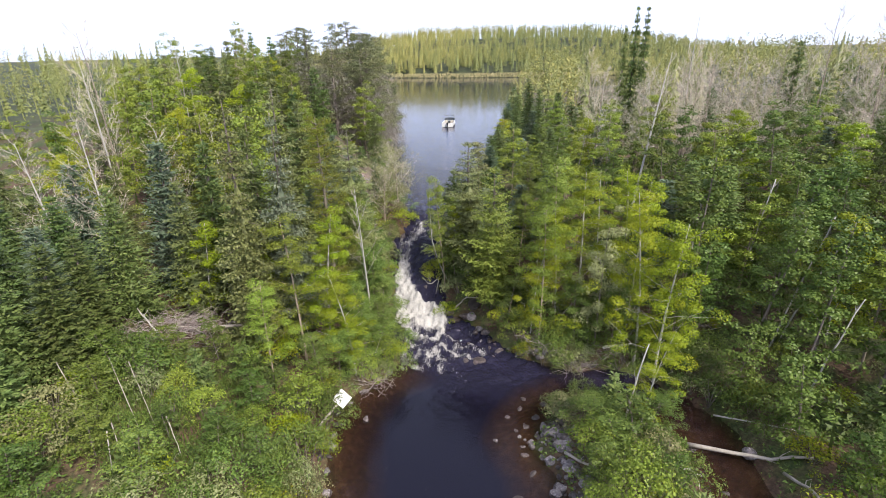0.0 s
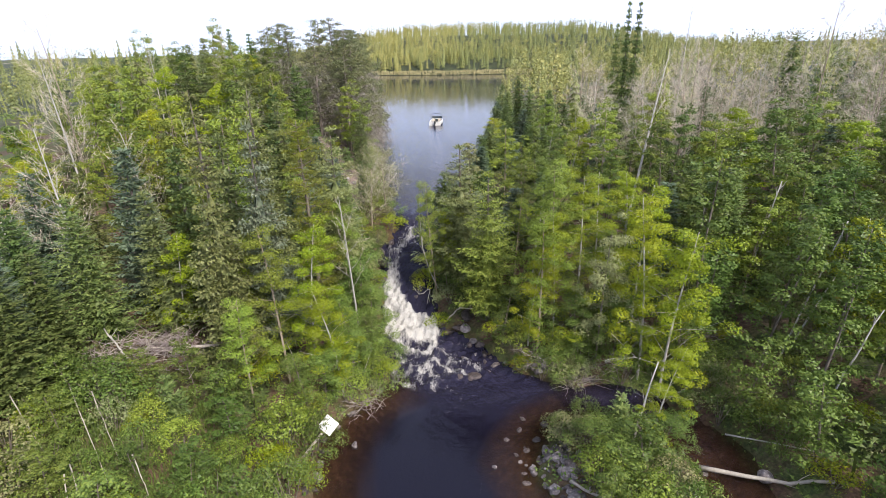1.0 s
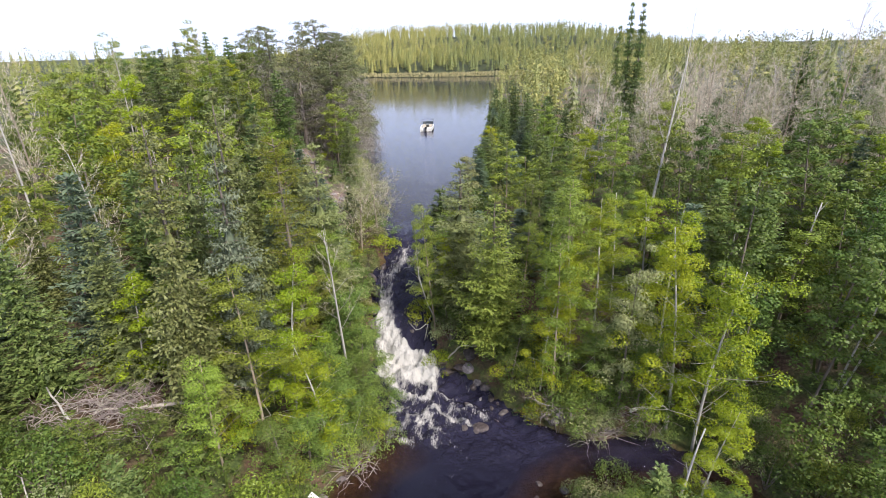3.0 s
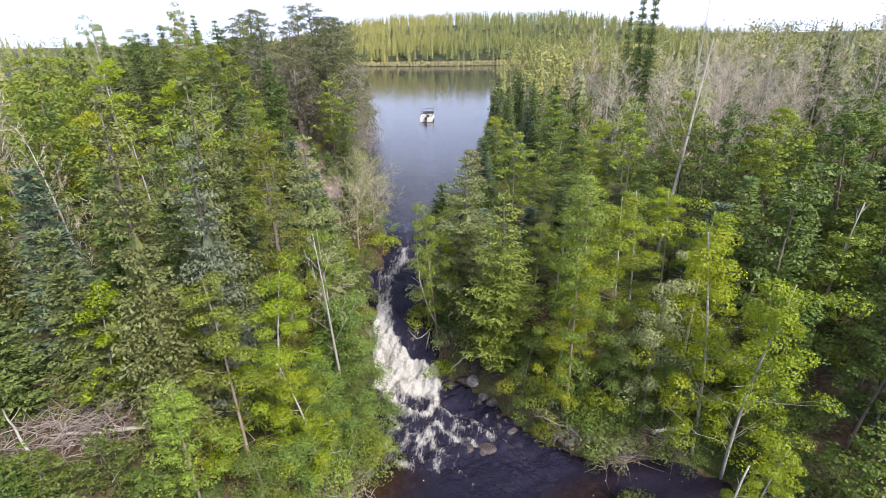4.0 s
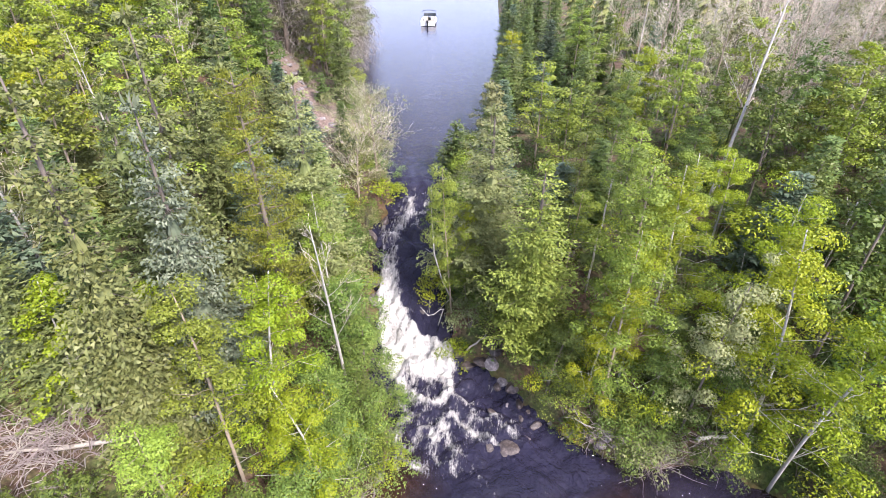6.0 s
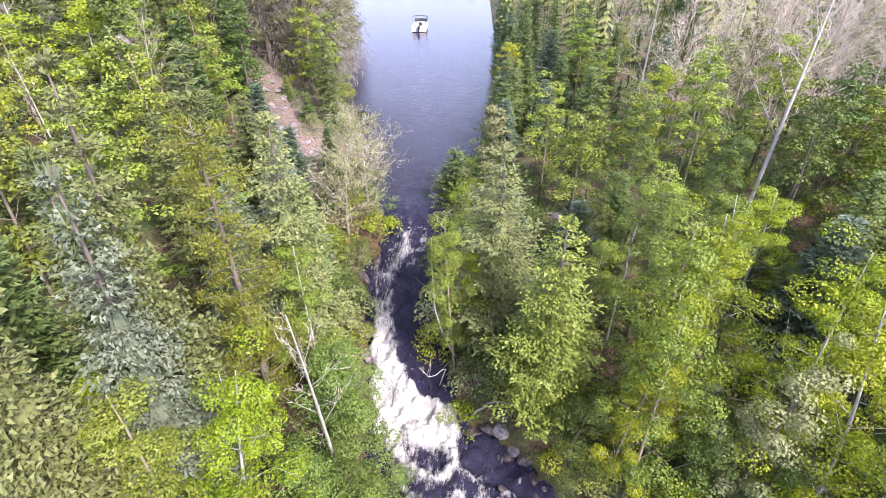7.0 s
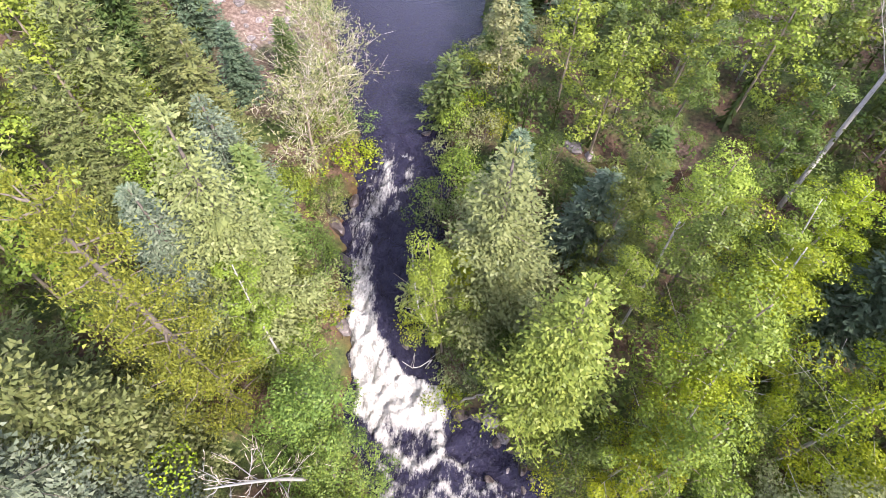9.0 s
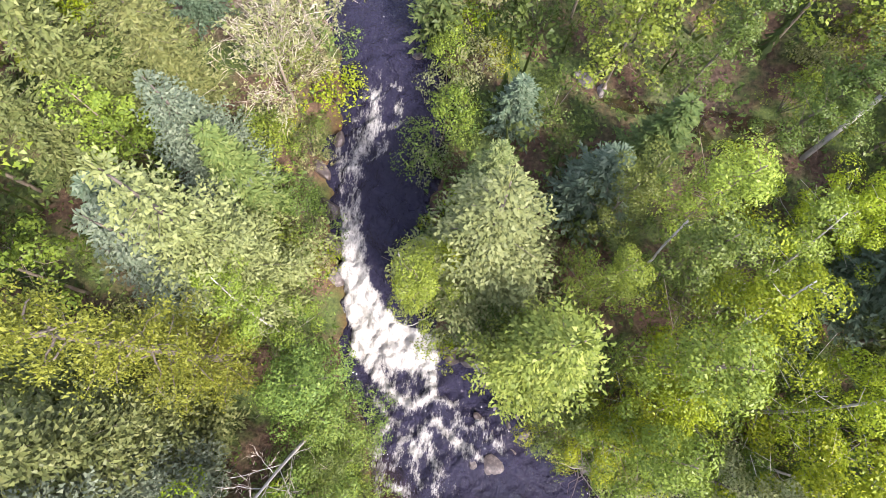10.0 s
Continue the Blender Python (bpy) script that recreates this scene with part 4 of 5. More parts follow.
def plant(kind, x, y, top=None, wide=1.0, lean=0.0, lean_to=0.0, scale=None, label=""):
    """Sets a plant on the ground, so high that its tip is at top."""
    ob, tall = PROTOS[kind]
    z = height_at(x, y) - 0.05
    s = scale if scale else max(0.35, (top - z) / tall)
    if kind in LEAFY:
        wide *= 1.18
        if not (-11 < x < 11.5 and 27 < y < 46):
            ob, kind = LEAFY_FAR[kind], kind + "_far"
    m = placed(x, y, z, rng.uniform(0, 360), s * wide if scale else (0.5 + 0.5 * s) * wide, s, lean, lean_to)
    if kind in first_use:
        ob = copy_thing(ob, m @ Matrix.Diagonal((*(1 / k for k in ob.scale), 1)))
    else:
        first_use.add(kind)
        ob.matrix_basis = m
    if label:
        ob["label"] = label
    stands.append((x, y, 0.5 if kind[0] == "h" else 1.0))
    return ob


# Trees that can be told apart: kind, place, height of the tip, width, lean and its direction
for row in [
    ("sN", -9.7, 29.4, 14.8, 0.85), ("sN", -9.2, 32.8, 15.1, 0.85), ("sG", -8.6, 31.4, 13.4, 0.8), ("sC", -15.8, 31.8, 12.0, 1.3), ("sB", -14.2, 33.2, 11.8, 1.2), ("sO", -13.3, 29.8, 10.6, 1.1),
    ("sA", -18.4, 27.4, 10.2, 1.1), ("sA", -16.6, 22.2, 9.6, 1.1), ("sB", -14.9, 20.2, 8.4, 1.3), ("sA", -18.6, 24.4, 10.4, 1.1), ("sB", -15.4, 23.8, 9.2, 1.3), ("sF", -16.9, 19.8, 8.8, 1.2), ("sC", -17.2, 25.2, 9.4, 1.2), ("sB", -16.2, 26.0, 8.8, 1.2), ("sC", -20.5, 30.5, 11.0, 1.3), ("sO", -12.0, 34.0, 12.5, 1.0), ("sO", -13.4, 42.6, 13.2, 1.1), ("sC", -13.8, 48.9, 9.9, 1.2),
    ("sG", -9.2, 37.6, 10.0, 1.05), ("sD", -7.7, 37.9, 12.3, 1.0), ("sG", -9.2, 41.2, 9.9, 1.1), ("sB", -8.2, 40.6, 8.6, 1.2), ("sC", -11.0, 38.8, 8.2, 1.2), ("sB", -9.8, 48.0, 7.4, 1.0), ("sC", -11.2, 46.5, 8.6, 1.1),
    ("sO", -12.5, 45.0, 10.6, 1.1), ("sO", -10.8, 43.4, 10.4, 1.1), ("sD", -0.5, 39.5, 11.1, 1.25), ("sH", 1.55, 36.8, 10.2, 1.15), ("sC", 2.6, 42.2, 7.9, 1.5), ("sC", -0.1, 44.7, 6.9, 1.2), ("sB", 4.2, 43.6, 8.6, 1.3),
    ("sB", 13.2, 43.0, 9.6, 1.4), ("sC", 11.2, 40.6, 8.9, 1.5), ("sA", 14.6, 40.4, 9.2, 1.1), ("sA", 26.0, 66.0, 16.4, 1.0), ("sE", 13.0, 71.4, 20.2, 0.7), ("sE", 12.1, 72.0, 20.3, 0.7), ("sE", 11.0, 72.0, 18.2, 0.7),
    ("sC", -0.9, 52.6, 8.6, 1.2), ("sB", -0.6, 56.0, 9.6, 1.2), ("sC", 1.4, 58.0, 8.4, 1.2), ("sA", 0.2, 61.0, 9.2, 0.9), ("sB", 2.5, 60.6, 9.4, 1.3), ("sA", -0.2, 66.0, 10.8, 0.9), ("sC", 1.8, 65.0, 10.2, 1.3),
    ("sB", -0.4, 71.0, 11.4, 1.3), ("sA", 2.2, 70.0, 12.0, 0.9), ("sB", 0.6, 77.0, 12.2, 1.3), ("sA", -0.2, 84.0, 12.5, 0.9), ("sB", 4.4, 66.0, 12.0, 1.2), ("sC", 1.5, 54.6, 8.9, 1.2), ("sB", 4.0, 56.0, 9.8, 1.2),
    ("sE", 5.8, 61.0, 11.5, 1.0), ("sB", 3.3, 51.4, 8.2, 1.1),
    ("bA", -6.9, 28.9, 9.2, 1.0, 8, 120), ("bC", -6.2, 30.2, 8.9, 0.95), ("bC", -4.6, 29.6, 6.4, 1.0), ("al", -4.7, 31.4, 5.2, 0.9), ("al", -5.6, 35.2, 6.0, 1.0), ("bB", -6.5, 36.2, 8.2, 0.9), ("al", -5.4, 27.6, 4.4, 0.8),
    ("aD", -11.6, 25.6, 4.9, 0.8), ("al", -10.3, 26.8, 4.8, 0.8), ("aD", -7.3, 24.8, 3.6, 0.8), ("al", -8.5, 26.4, 4.0, 0.8), ("aD", -12.8, 22.6, 4.8, 0.8), ("al", -7.3, 22.3, 3.4, 0.8), ("aD", -14.0, 24.5, 5.2, 0.9), ("aD", -10.9, 20.3, 4.4, 0.9), ("al", -9.2, 22.0, 3.6, 0.7), ("hC", -10.2, 24.0, 4.0, 1.0), ("hC", -8.6, 23.6, 3.6, 1.0), ("hD", -11.4, 23.6, None, 1.0, 0, 0, 1.1), ("hA", -9.8, 22.9, None, 1.0, 0, 0, 0.9), ("hA", -12.0, 24.6, None, 1.0, 0, 0, 1.1), ("hC", -6.6, 23.6, 2.8, 1.0), ("bC", -9.3, 30.4, 8.0, 0.9), ("bC", -12.9, 29.9, 8.4, 0.9), ("bA", -7.8, 27.2, 7.0, 0.9),
    ("bA", -1.8, 38.3, 9.3, 0.72, 4, 200), ("al", -1.2, 38.6, 5.2, 0.75), ("bC", -1.5, 39.5, 7.2, 0.75), ("al", 0.2, 38.0, 4.6, 0.9), ("pB", 0.9, 38.4, 6.4, 0.6), ("al", 2.6, 35.4, 4.6, 0.9), ("hC", 1.2, 37.2, 3.2, 1.1),
    ("bA", 4.5, 34.4, 8.8, 0.9, 4, 30), ("bC", 4.0, 35.0, 6.8, 0.9), ("bA", 5.2, 37.2, 10.4, 1.05), ("bC", 5.3, 35.6, 8.2, 0.9), ("pA", 4.9, 39.9, 9.9, 1.0), ("bA", 5.6, 41.8, 9.9, 1.05), ("bC", 6.6, 37.9, 9.6, 1.1),
    ("bC", 9.6, 33.9, 9.6, 1.05), ("bC", 10.5, 33.0, 9.0, 1.0), ("pB", 7.5, 34.2, 8.1, 0.9), ("bC", 9.4, 36.4, 9.6, 1.0), ("pA", 3.0, 41.2, 9.6, 0.9), ("bA", 2.9, 38.9, 8.2, 0.9), ("bB", 7.6, 39.7, 9.4, 1.0),
    ("bD", 12.7, 37.3, 10.9, 1.1), ("bD", 18.5, 44.9, 12.6, 1.25), ("bC", 18.6, 34.8, 8.8, 1.0), ("bD", 16.3, 36.2, 8.8, 1.0), ("pA", 4.9, 45.6, 10.9, 0.9), ("pA", 3.7, 48.3, 11.0, 0.9), ("bC", 6.3, 51.2, 11.1, 1.0),
    ("bA", 5.6, 48.8, 10.3, 1.0), ("pA", 8.6, 45.2, 10.0, 1.1), ("bC", 9.6, 42.2, 9.2, 1.0), ("bD", 14.8, 33.6, 8.6, 1.0, 12, 40), ("bD", 16.0, 31.2, 8.0, 1.0, 16, 30), ("bD", 19.0, 31.0, 8.4, 1.0, 14, 20), ("bD", 21.6, 37.0, 10.5, 1.1),
    ("al", 7.2, 27.6, 2.9, 1.1), ("al", 8.8, 26.9, 3.3, 1.1), ("bC", 9.2, 28.3, 5.4, 0.8, 10, 60), ("al", 9.7, 28.3, 2.9, 0.9), ("al", 8.0, 26.0, 2.7, 1.0), ("hC", 7.0, 26.0, 2.6, 1.1), ("hC", 8.8, 25.2, 2.4, 1.0), ("aD", 13.6, 31.2, 4.6, 0.9), ("aD", 15.4, 28.6, 4.8, 1.0),
    ("aD", 11.4, 34.2, 5.0, 1.0), ("al", 8.4, 34.6, 4.8, 0.9), ("al", 6.4, 34.9, 4.6, 0.9), ("aD", 16.8, 26.0, 4.4, 1.0),
    ("al", -4.5, 30.7, 4.0, 1.0), ("al", -4.0, 32.2, 3.4, 0.95), ("al", -5.1, 28.7, 3.9, 1.0), ("al", -4.4, 33.5, 4.4, 0.9), ("al", -5.3, 34.5, 5.0, 0.9), ("hC", -4.3, 29.5, 2.3, 1.1), ("hC", -3.6, 31.6, 2.0, 1.0), ("hC", -3.9, 32.9, 2.2, 1.0), ("hA", -3.6, 33.9, None, 1.0, 0, 0, 1.0), ("hC", -5.2, 27.6, 2.2, 1.0),
    ("hC", 3.4, 34.5, 2.6, 1.0), ("hA", 4.4, 34.4, None, 1.0, 0, 0, 1.0), ("hC", 5.4, 34.4, 2.4, 1.0), ("hA", 6.6, 34.2, None, 1.0, 0, 0, 1.0), ("hB", 3.9, 33.9, None, 1.0, 0, 0, 0.8), ("al", 7.2, 34.6, 3.8, 0.8), ("al", 7.2, 24.6, 2.6, 0.8),
    ("la", -8.0, 35.2, 13.1, 0.85), ("pi", -16.2, 62.4, 15.8, 1.25), ("pi", -18.6, 60.5, 17.5, 1.15), ("pi", -18.0, 67.0, 18.4, 1.15), ("pi", -22.0, 62.5, 19.0, 1.15), ("pi", -20.4, 70.0, 19.8, 1.2),
    ("pi", -20.0, 76.0, 18.8, 1.2), ("pi", -25.4, 66.0, 19.2, 1.2), ("pi", -23.9, 74.0, 20.0, 1.2), ("pi", -18.2, 71.5, 16.6, 1.0), ("pi", -28.9, 70.0, 19.0, 1.1), ("sE", -25.0, 60.0, 18.0, 1.0), ("sE", -29.0, 63.0, 18.6, 1.0), ("nA", -28.0, 60.0, 18.5, 1.0), ("pA", -30.0, 56.0, 16.5, 1.2), ("bA", -26.0, 54.5, 16.0, 1.2), ("bA", -33.0, 60.0, 17.0, 1.2), ("pi", -17.0, 65.2, 17.0, 1.3), ("pi", -18.8, 69.4, 18.6, 1.4), ("pi", -20.6, 79.0, 18.4, 1.3), ("pi", -22.8, 84.0, 18.0, 1.3), ("sA", -17.3, 68.6, 10.5, 0.8), ("sA", -18.3, 72.6, 10.5, 0.8), ("sB", -16.3, 66.4, 9.4, 1.1), ("sB", -19.4, 77.0, 11.0, 1.1), ("sB", -15.0, 62.0, 9.5, 1.0), ("sA", -21.8, 88.0, 12.0, 0.9), ("hC", -13.0, 60.0, 7.0, 1.0), ("hA", -14.6, 55.4, None, 0.8, 0, 0, 0.8), ("hB", -16.2, 58.6, None, 0.8, 0, 0, 0.9), ("sp", -13.2, 53.6, None, 1.0, 0, 0, 0.8), ("hD", -12.6, 52.6, None, 0.8, 0, 0, 0.9), ("hA", -17.4, 60.4, None, 0.7, 0, 0, 0.9), ("sp", -15.6, 56.2, None, 1.0, 0, 0, 0.6),
    ("wi", -7.4, 46.2, 9.2, 1.1), ("wi", -7.9, 44.3, 8.4, 1.1), ("nC", -5.1, 33.6, 10.2, 0.8, 9, 280), ("wi", -8.8, 49.6, 8.4, 0.9),
    ("nD", -17.8, 29.9, 13.4, 1.0, 12, 165), ("nD", -19.6, 28.6, 12.6, 1.0, 9, 170), ("nB", -16.5, 33.5, 12.6, 1.0), ("nC", -19.8, 42.1, 12.4, 0.8, 8, 150), ("nC", 9.9, 45.0, 16.6, 1.0, 17, 60),
    ("nA", 24.0, 55.0, 18.0, 1.1), ("nA", 27.6, 54.0, 17.5, 1.1), ("nA", 31.0, 57.0, 18.0, 1.1), ("nC", 19.1, 77.5, 20.0, 0.8), ("nA", -27.0, 40.0, 18.0, 1.1), ("nC", -24.5, 37.0, 16.5, 0.8),
    ("bA", -21.7, 38.2, 14.4, 1.2), ("bA", -17.5, 37.0, 13.0, 1.1), ("pA", -19.0, 46.0, 14.5, 1.2), ("bA", -15.4, 39.5, 12.6, 1.1), ("pA", -16.0, 52.0, 13.5, 1.1),
]:
    plant(*row)


def too_near(x, y, gap):
    return any((x - a) ** 2 + (y - b) ** 2 < (gap * k) ** 2 for a, b, k in stands)


def scatter(count, xr, yr, gap, choose, dmin, dmax):
    done = tries = 0
    while done < count and tries < count * 14:
        tries += 1
        x, y = rng.uniform(*xr), rng.uniform(*yr)
        d = float(shore_distance(np.array([x]), np.array([y]))[0])
        if not dmin < d < dmax or too_near(x, y, gap):
            continue
        got = choose(x, y, d)
        if got:
            plant(*got)
            done += 1


def open_here(x, y):
    """Places where the ground lies open: a grassy clearing, a fallen tree, a bare slope."""
    return math.hypot((x + 9.5) / 3.6, (y - 23.0) / 3.2) < 1 or math.hypot((x + 12.4) / 3.2, (y - 27.4) / 2.0) < 1 or slope_distance(x, y) < 2.3 or math.hypot(x + 24.6, y - 52.6) < 2.4


def pick_tree(x, y, d):
    if open_here(x, y) or math.hypot(x - 2, y - 20) < 6 or (9.5 < x < 16 and y < 30 and d < 2.2) or (4.8 < x < 11 and y < 30):
        return None
    if x > 9 + (y - 8) * 0.64 or x < -6 - (y - 8) * 1.1:
        return None
    g, q = height_at(x, y), rng.random()
    if math.hypot((x + 9.5) / 4.6, (y - 24.5) / 4.2) < 1 or (-13.5 < x < 0 and y < 27):
        return ("aD" if q < 0.6 else "al", x, y, g + rng.uniform(1.8, 2.8), 0.9)
    if x > 7.5 and y > 51 and q < 0.86 - 0.05 * max(0, x - 19):
        return (("nA", "nB")[q < 0.08], x, y, g + rng.uniform(7.0, 9.8), 1.0)
    if x > 0 and d < 6 and y > 50:
        return (("sF", "sF", "sC", "sF")[int(q * 3.99)], x, y, g + rng.uniform(4.2, 6.5), 1.1)
    if x < 0 and y < 36:
        kind = "sA" if q < 0.12 else "sO" if q < 0.36 else "sC" if q < 0.42 else "bA" if q < 0.62 else "bC" if q < 0.72 else "al"
        return (kind, x, y, g + (rng.uniform(4.8, 7.0) if kind != "al" else rng.uniform(2.4, 4)), 0.95)
    if x < -13:
        kind = "bA" if q < 0.42 else "sO" if q < 0.60 else "pA" if q < 0.70 else "bC" if q < 0.82 else "sF" if q < 0.90 else "nB"
        return (kind, x, y, g + rng.uniform(5.4, 7.8), 1.0)
    if x < 0:
        kind = "sO" if q < 0.36 else "sF" if q < 0.42 else "sC" if q < 0.46 else "bA" if q < 0.62 else "pA" if q < 0.78 else "bC" if q < 0.88 else "pB" if q < 0.95 else "nB"
        return (kind, x, y, g + rng.uniform(5.0, 7.6) * (0.8 if d < 5 else 1), 1.0)
    # Beyond x 10, shade-darkened bD and aD replace the lighter kinds.
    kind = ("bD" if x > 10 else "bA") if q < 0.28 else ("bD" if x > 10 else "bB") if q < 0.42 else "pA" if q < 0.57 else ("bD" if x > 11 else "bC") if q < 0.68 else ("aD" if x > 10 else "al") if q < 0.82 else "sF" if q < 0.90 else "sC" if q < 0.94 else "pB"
    return (kind, x, y, g + (rng.uniform(4.6, 7.2) if kind not in ("al", "aD") else rng.uniform(2.6, 4.2)), 1.0)


def pick_shrub(x, y, d):
    if math.hypot((x + 9.5) / 3.0, (y - 23.0) / 2.6) < 1 and rng.random() < 0.75:
        return None
    if slope_distance(x, y) < 2.0 or math.hypot((x + 13.2) / 2.8, (y - 27.9) / 1.7) < 1:
        return None
    if (4.8 < x < 7.2 and 22 < y < 28) or (9.5 < x < 16 and y < 30 and d < 0.9):
        return None
    q = rng.random()
    kind = "hA" if q < 0.36 else "hB" if q < 0.55 else "hC" if q < 0.72 else "hD" if q < 0.95 else "sp"
    return (kind, x, y, None, rng.uniform(0.85, 1.25), 0, 0, rng.uniform(0.7, 1.35))


scatter(112, (-34, -3), (14, 64), 2.0, pick_tree, 1.4, 40)
scatter(112, (-2, 38), (16, 72), 2.0, pick_tree, 1.2, 40)
for k, y in enumerate(np.arange(51.2, 98, 1.75)):
    x = float(np.interp(y, BANK_R[:, 0], BANK_R[:, 1])) + rng.uniform(0.7, 1.5)
    plant(("sF", "sC", "sF")[k % 3], x, y, LAKE + rng.uniform(2.8, 4.6) + 0.05 * (y - 50), rng.uniform(0.95, 1.2))
def pick_birch(x, y, d):
    if (9.5 < x < 16 and y < 30) or x > 9 + (y - 8) * 0.62:
        return None
    q = rng.random()
    # bD's darkened leaves paint shade into most of these crowns.
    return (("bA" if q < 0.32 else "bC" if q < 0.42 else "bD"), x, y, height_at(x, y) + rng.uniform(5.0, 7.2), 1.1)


scatter(30, (12, 32), (33, 51), 1.5, pick_birch, 1.5, 40)
scatter(20, (5, 26), (44, 62), 0.9, pick_shrub, 1.0, 30)
scatter(8, (-17, -8), (24, 27), 0.9, pick_shrub, 1.0, 30)
scatter(28, (-15, -3.5), (15.5, 25), 0.7, pick_shrub, 0.0, 30)
scatter(18, (11, 22), (20, 31), 0.8, pick_shrub, 0.0, 30)
scatter(125, (-13, 15), (18, 51), 0.75, pick_shrub, -0.1, 1.8)
scatter(30, (9, 24), (28, 44), 1.0, pick_shrub, 0.5, 16)
scatter(52, (-22, 24), (16, 56), 1.1, pick_shrub, 0.5, 16)


# kinds that were never planted are taken away
for key, ob in [(k, p[0]) for k, p in PROTOS.items()] + [(k + "_far", p) for k, p in LEAFY_FAR.items()]:
    if key not in first_use:
        for piece in (*ob.children_recursive, ob):
            bpy.data.objects.remove(piece)


def far_crown(b, x, y, z, h, r, kind, fine, lift):
    """One far tree: ragged rings of boughs for a conifer, loose clumps for a broadleaf."""
    n0 = b.n
    if kind == 0:
        m = 6 + 5 * fine
        for i in range(m):
            k = i / m
            n = 7 + 2 * fine
            a = np.arange(n) * 6.283 / n + rng.uniform(0, 6)
            rr = r * (1 - k) ** 0.9 * rng.uniform(0.6, 1.25, n)
            top = np.array([x, y, z + h * (0.06 + 0.86 * k) + h * 0.9 / m])
            low = np.stack([x + rr * np.cos(a), y + rr * np.sin(a), z + h * (0.06 + 0.86 * k) - 0.2 * rr], 1)
            b.blades(np.repeat(top[None], n, 0), low - top, np.stack([-np.sin(a), np.cos(a), 0 * a], 1) * (0.8 * rr[:, None] + 0.05))
    else:
        n = 60 + 170 * fine
        lobes = np.clip(rng.normal(0, 1, (9, 3)), -1.5, 1.5) * np.array([r * 0.42, r * 0.42, h * 0.17]) + np.array([x, y, z + h * 0.62])
        p = lobes[rng.integers(0, 9, n)] + np.clip(rng.normal(0, 1, (n, 3)), -1.6, 1.6) * r * 0.22
        d = unit(rng.normal(0, 1, (n, 3)) + np.array([0, 0, 0.4]))
        s = rng.uniform(0.5, 1.1, (n, 1)) * r * (0.34 if not fine else 0.165)
        b.blades(p, d * s, unit(np.cross(d, rng.normal(0, 1, (n, 3)))) * s * 0.9)
        b.tube([(x, y, z), (x + rng.normal(0, 0.3), y, z + h * 0.75)], [0.08, 0.03], 3, False)
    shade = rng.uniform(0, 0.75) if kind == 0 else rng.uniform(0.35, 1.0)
    # Sunlight on the far hill's west end, painted as a yellower tint.
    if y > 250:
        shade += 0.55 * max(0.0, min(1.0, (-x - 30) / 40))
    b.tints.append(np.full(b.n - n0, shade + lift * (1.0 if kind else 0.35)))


def far_woods(name, count, xr, yr, ok, hs, conifer, label, fine, mat=None, lift=0.0):
    b, done = Build(), 0
    xs, ys = rng.uniform(*xr, count * 3), rng.uniform(*yr, count * 3)
    ds, hs0 = shore_distance(xs, ys), land_height(xs, ys)
    for x, y, d, z in zip(xs, ys, ds, hs0):
        if done >= count or not ok(x, y, d):
            continue
        h = rng.uniform(*hs)
        c = rng.random() < conifer
        far_crown(b, x, y, z - 0.2, h, h * (rng.uniform(0.14, 0.19) if fine else rng.uniform(0.10, 0.19)) if c else h * 0.27, 0 if c else 1, fine, lift)
        done += 1
    ob = new(name, b.data(name, mat or M_FARWOOD))
    at = ob.data.attributes.new("tint", "FLOAT", "POINT")
    at.data.foreach_set("value", np.concatenate(b.tints).astype(np.float32))
    return tagged(ob, label, "woods", "", "stuff")


# The lift here pales crowns, standing in for sun and haze.
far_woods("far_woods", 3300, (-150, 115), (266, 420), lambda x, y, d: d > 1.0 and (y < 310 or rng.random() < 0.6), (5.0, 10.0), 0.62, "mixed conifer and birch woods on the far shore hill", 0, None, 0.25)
far_woods("west_woods", 380, (-110, -10), (10, 200), lambda x, y, d: d > 3 and (y > 64 or x < -34) and not (-26 < x and y < 78), (6.0, 8.2), 0.3, "dense mixed woods on the western rise", 1)
# The thicket's dark colour paints the shaded gaps under the trees.
far_woods("thicket", 900, (-34, 40), (14, 104), lambda x, y, d: 1.2 < d < 34 and not open_here(x, y) and not (4 < x < 16 and y < 30), (1.6, 3.4), 0.12, "tangled green thicket under the trees, darkened to paint in shade", 0, M_THICKET_SHADED)
far_woods("west_horizon_woods", 240, (-420, -90), (40, 430), lambda x, y, d: d > 5, (9, 14), 0.5, "far wooded skyline to the west", 1)
far_woods("east_horizon_woods", 170, (100, 420), (40, 430), lambda x, y, d: d > 5, (11, 15), 0.4, "far wooded skyline to the east", 1)
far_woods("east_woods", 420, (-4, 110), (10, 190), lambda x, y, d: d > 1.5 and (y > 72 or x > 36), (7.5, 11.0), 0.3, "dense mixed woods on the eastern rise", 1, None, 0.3)


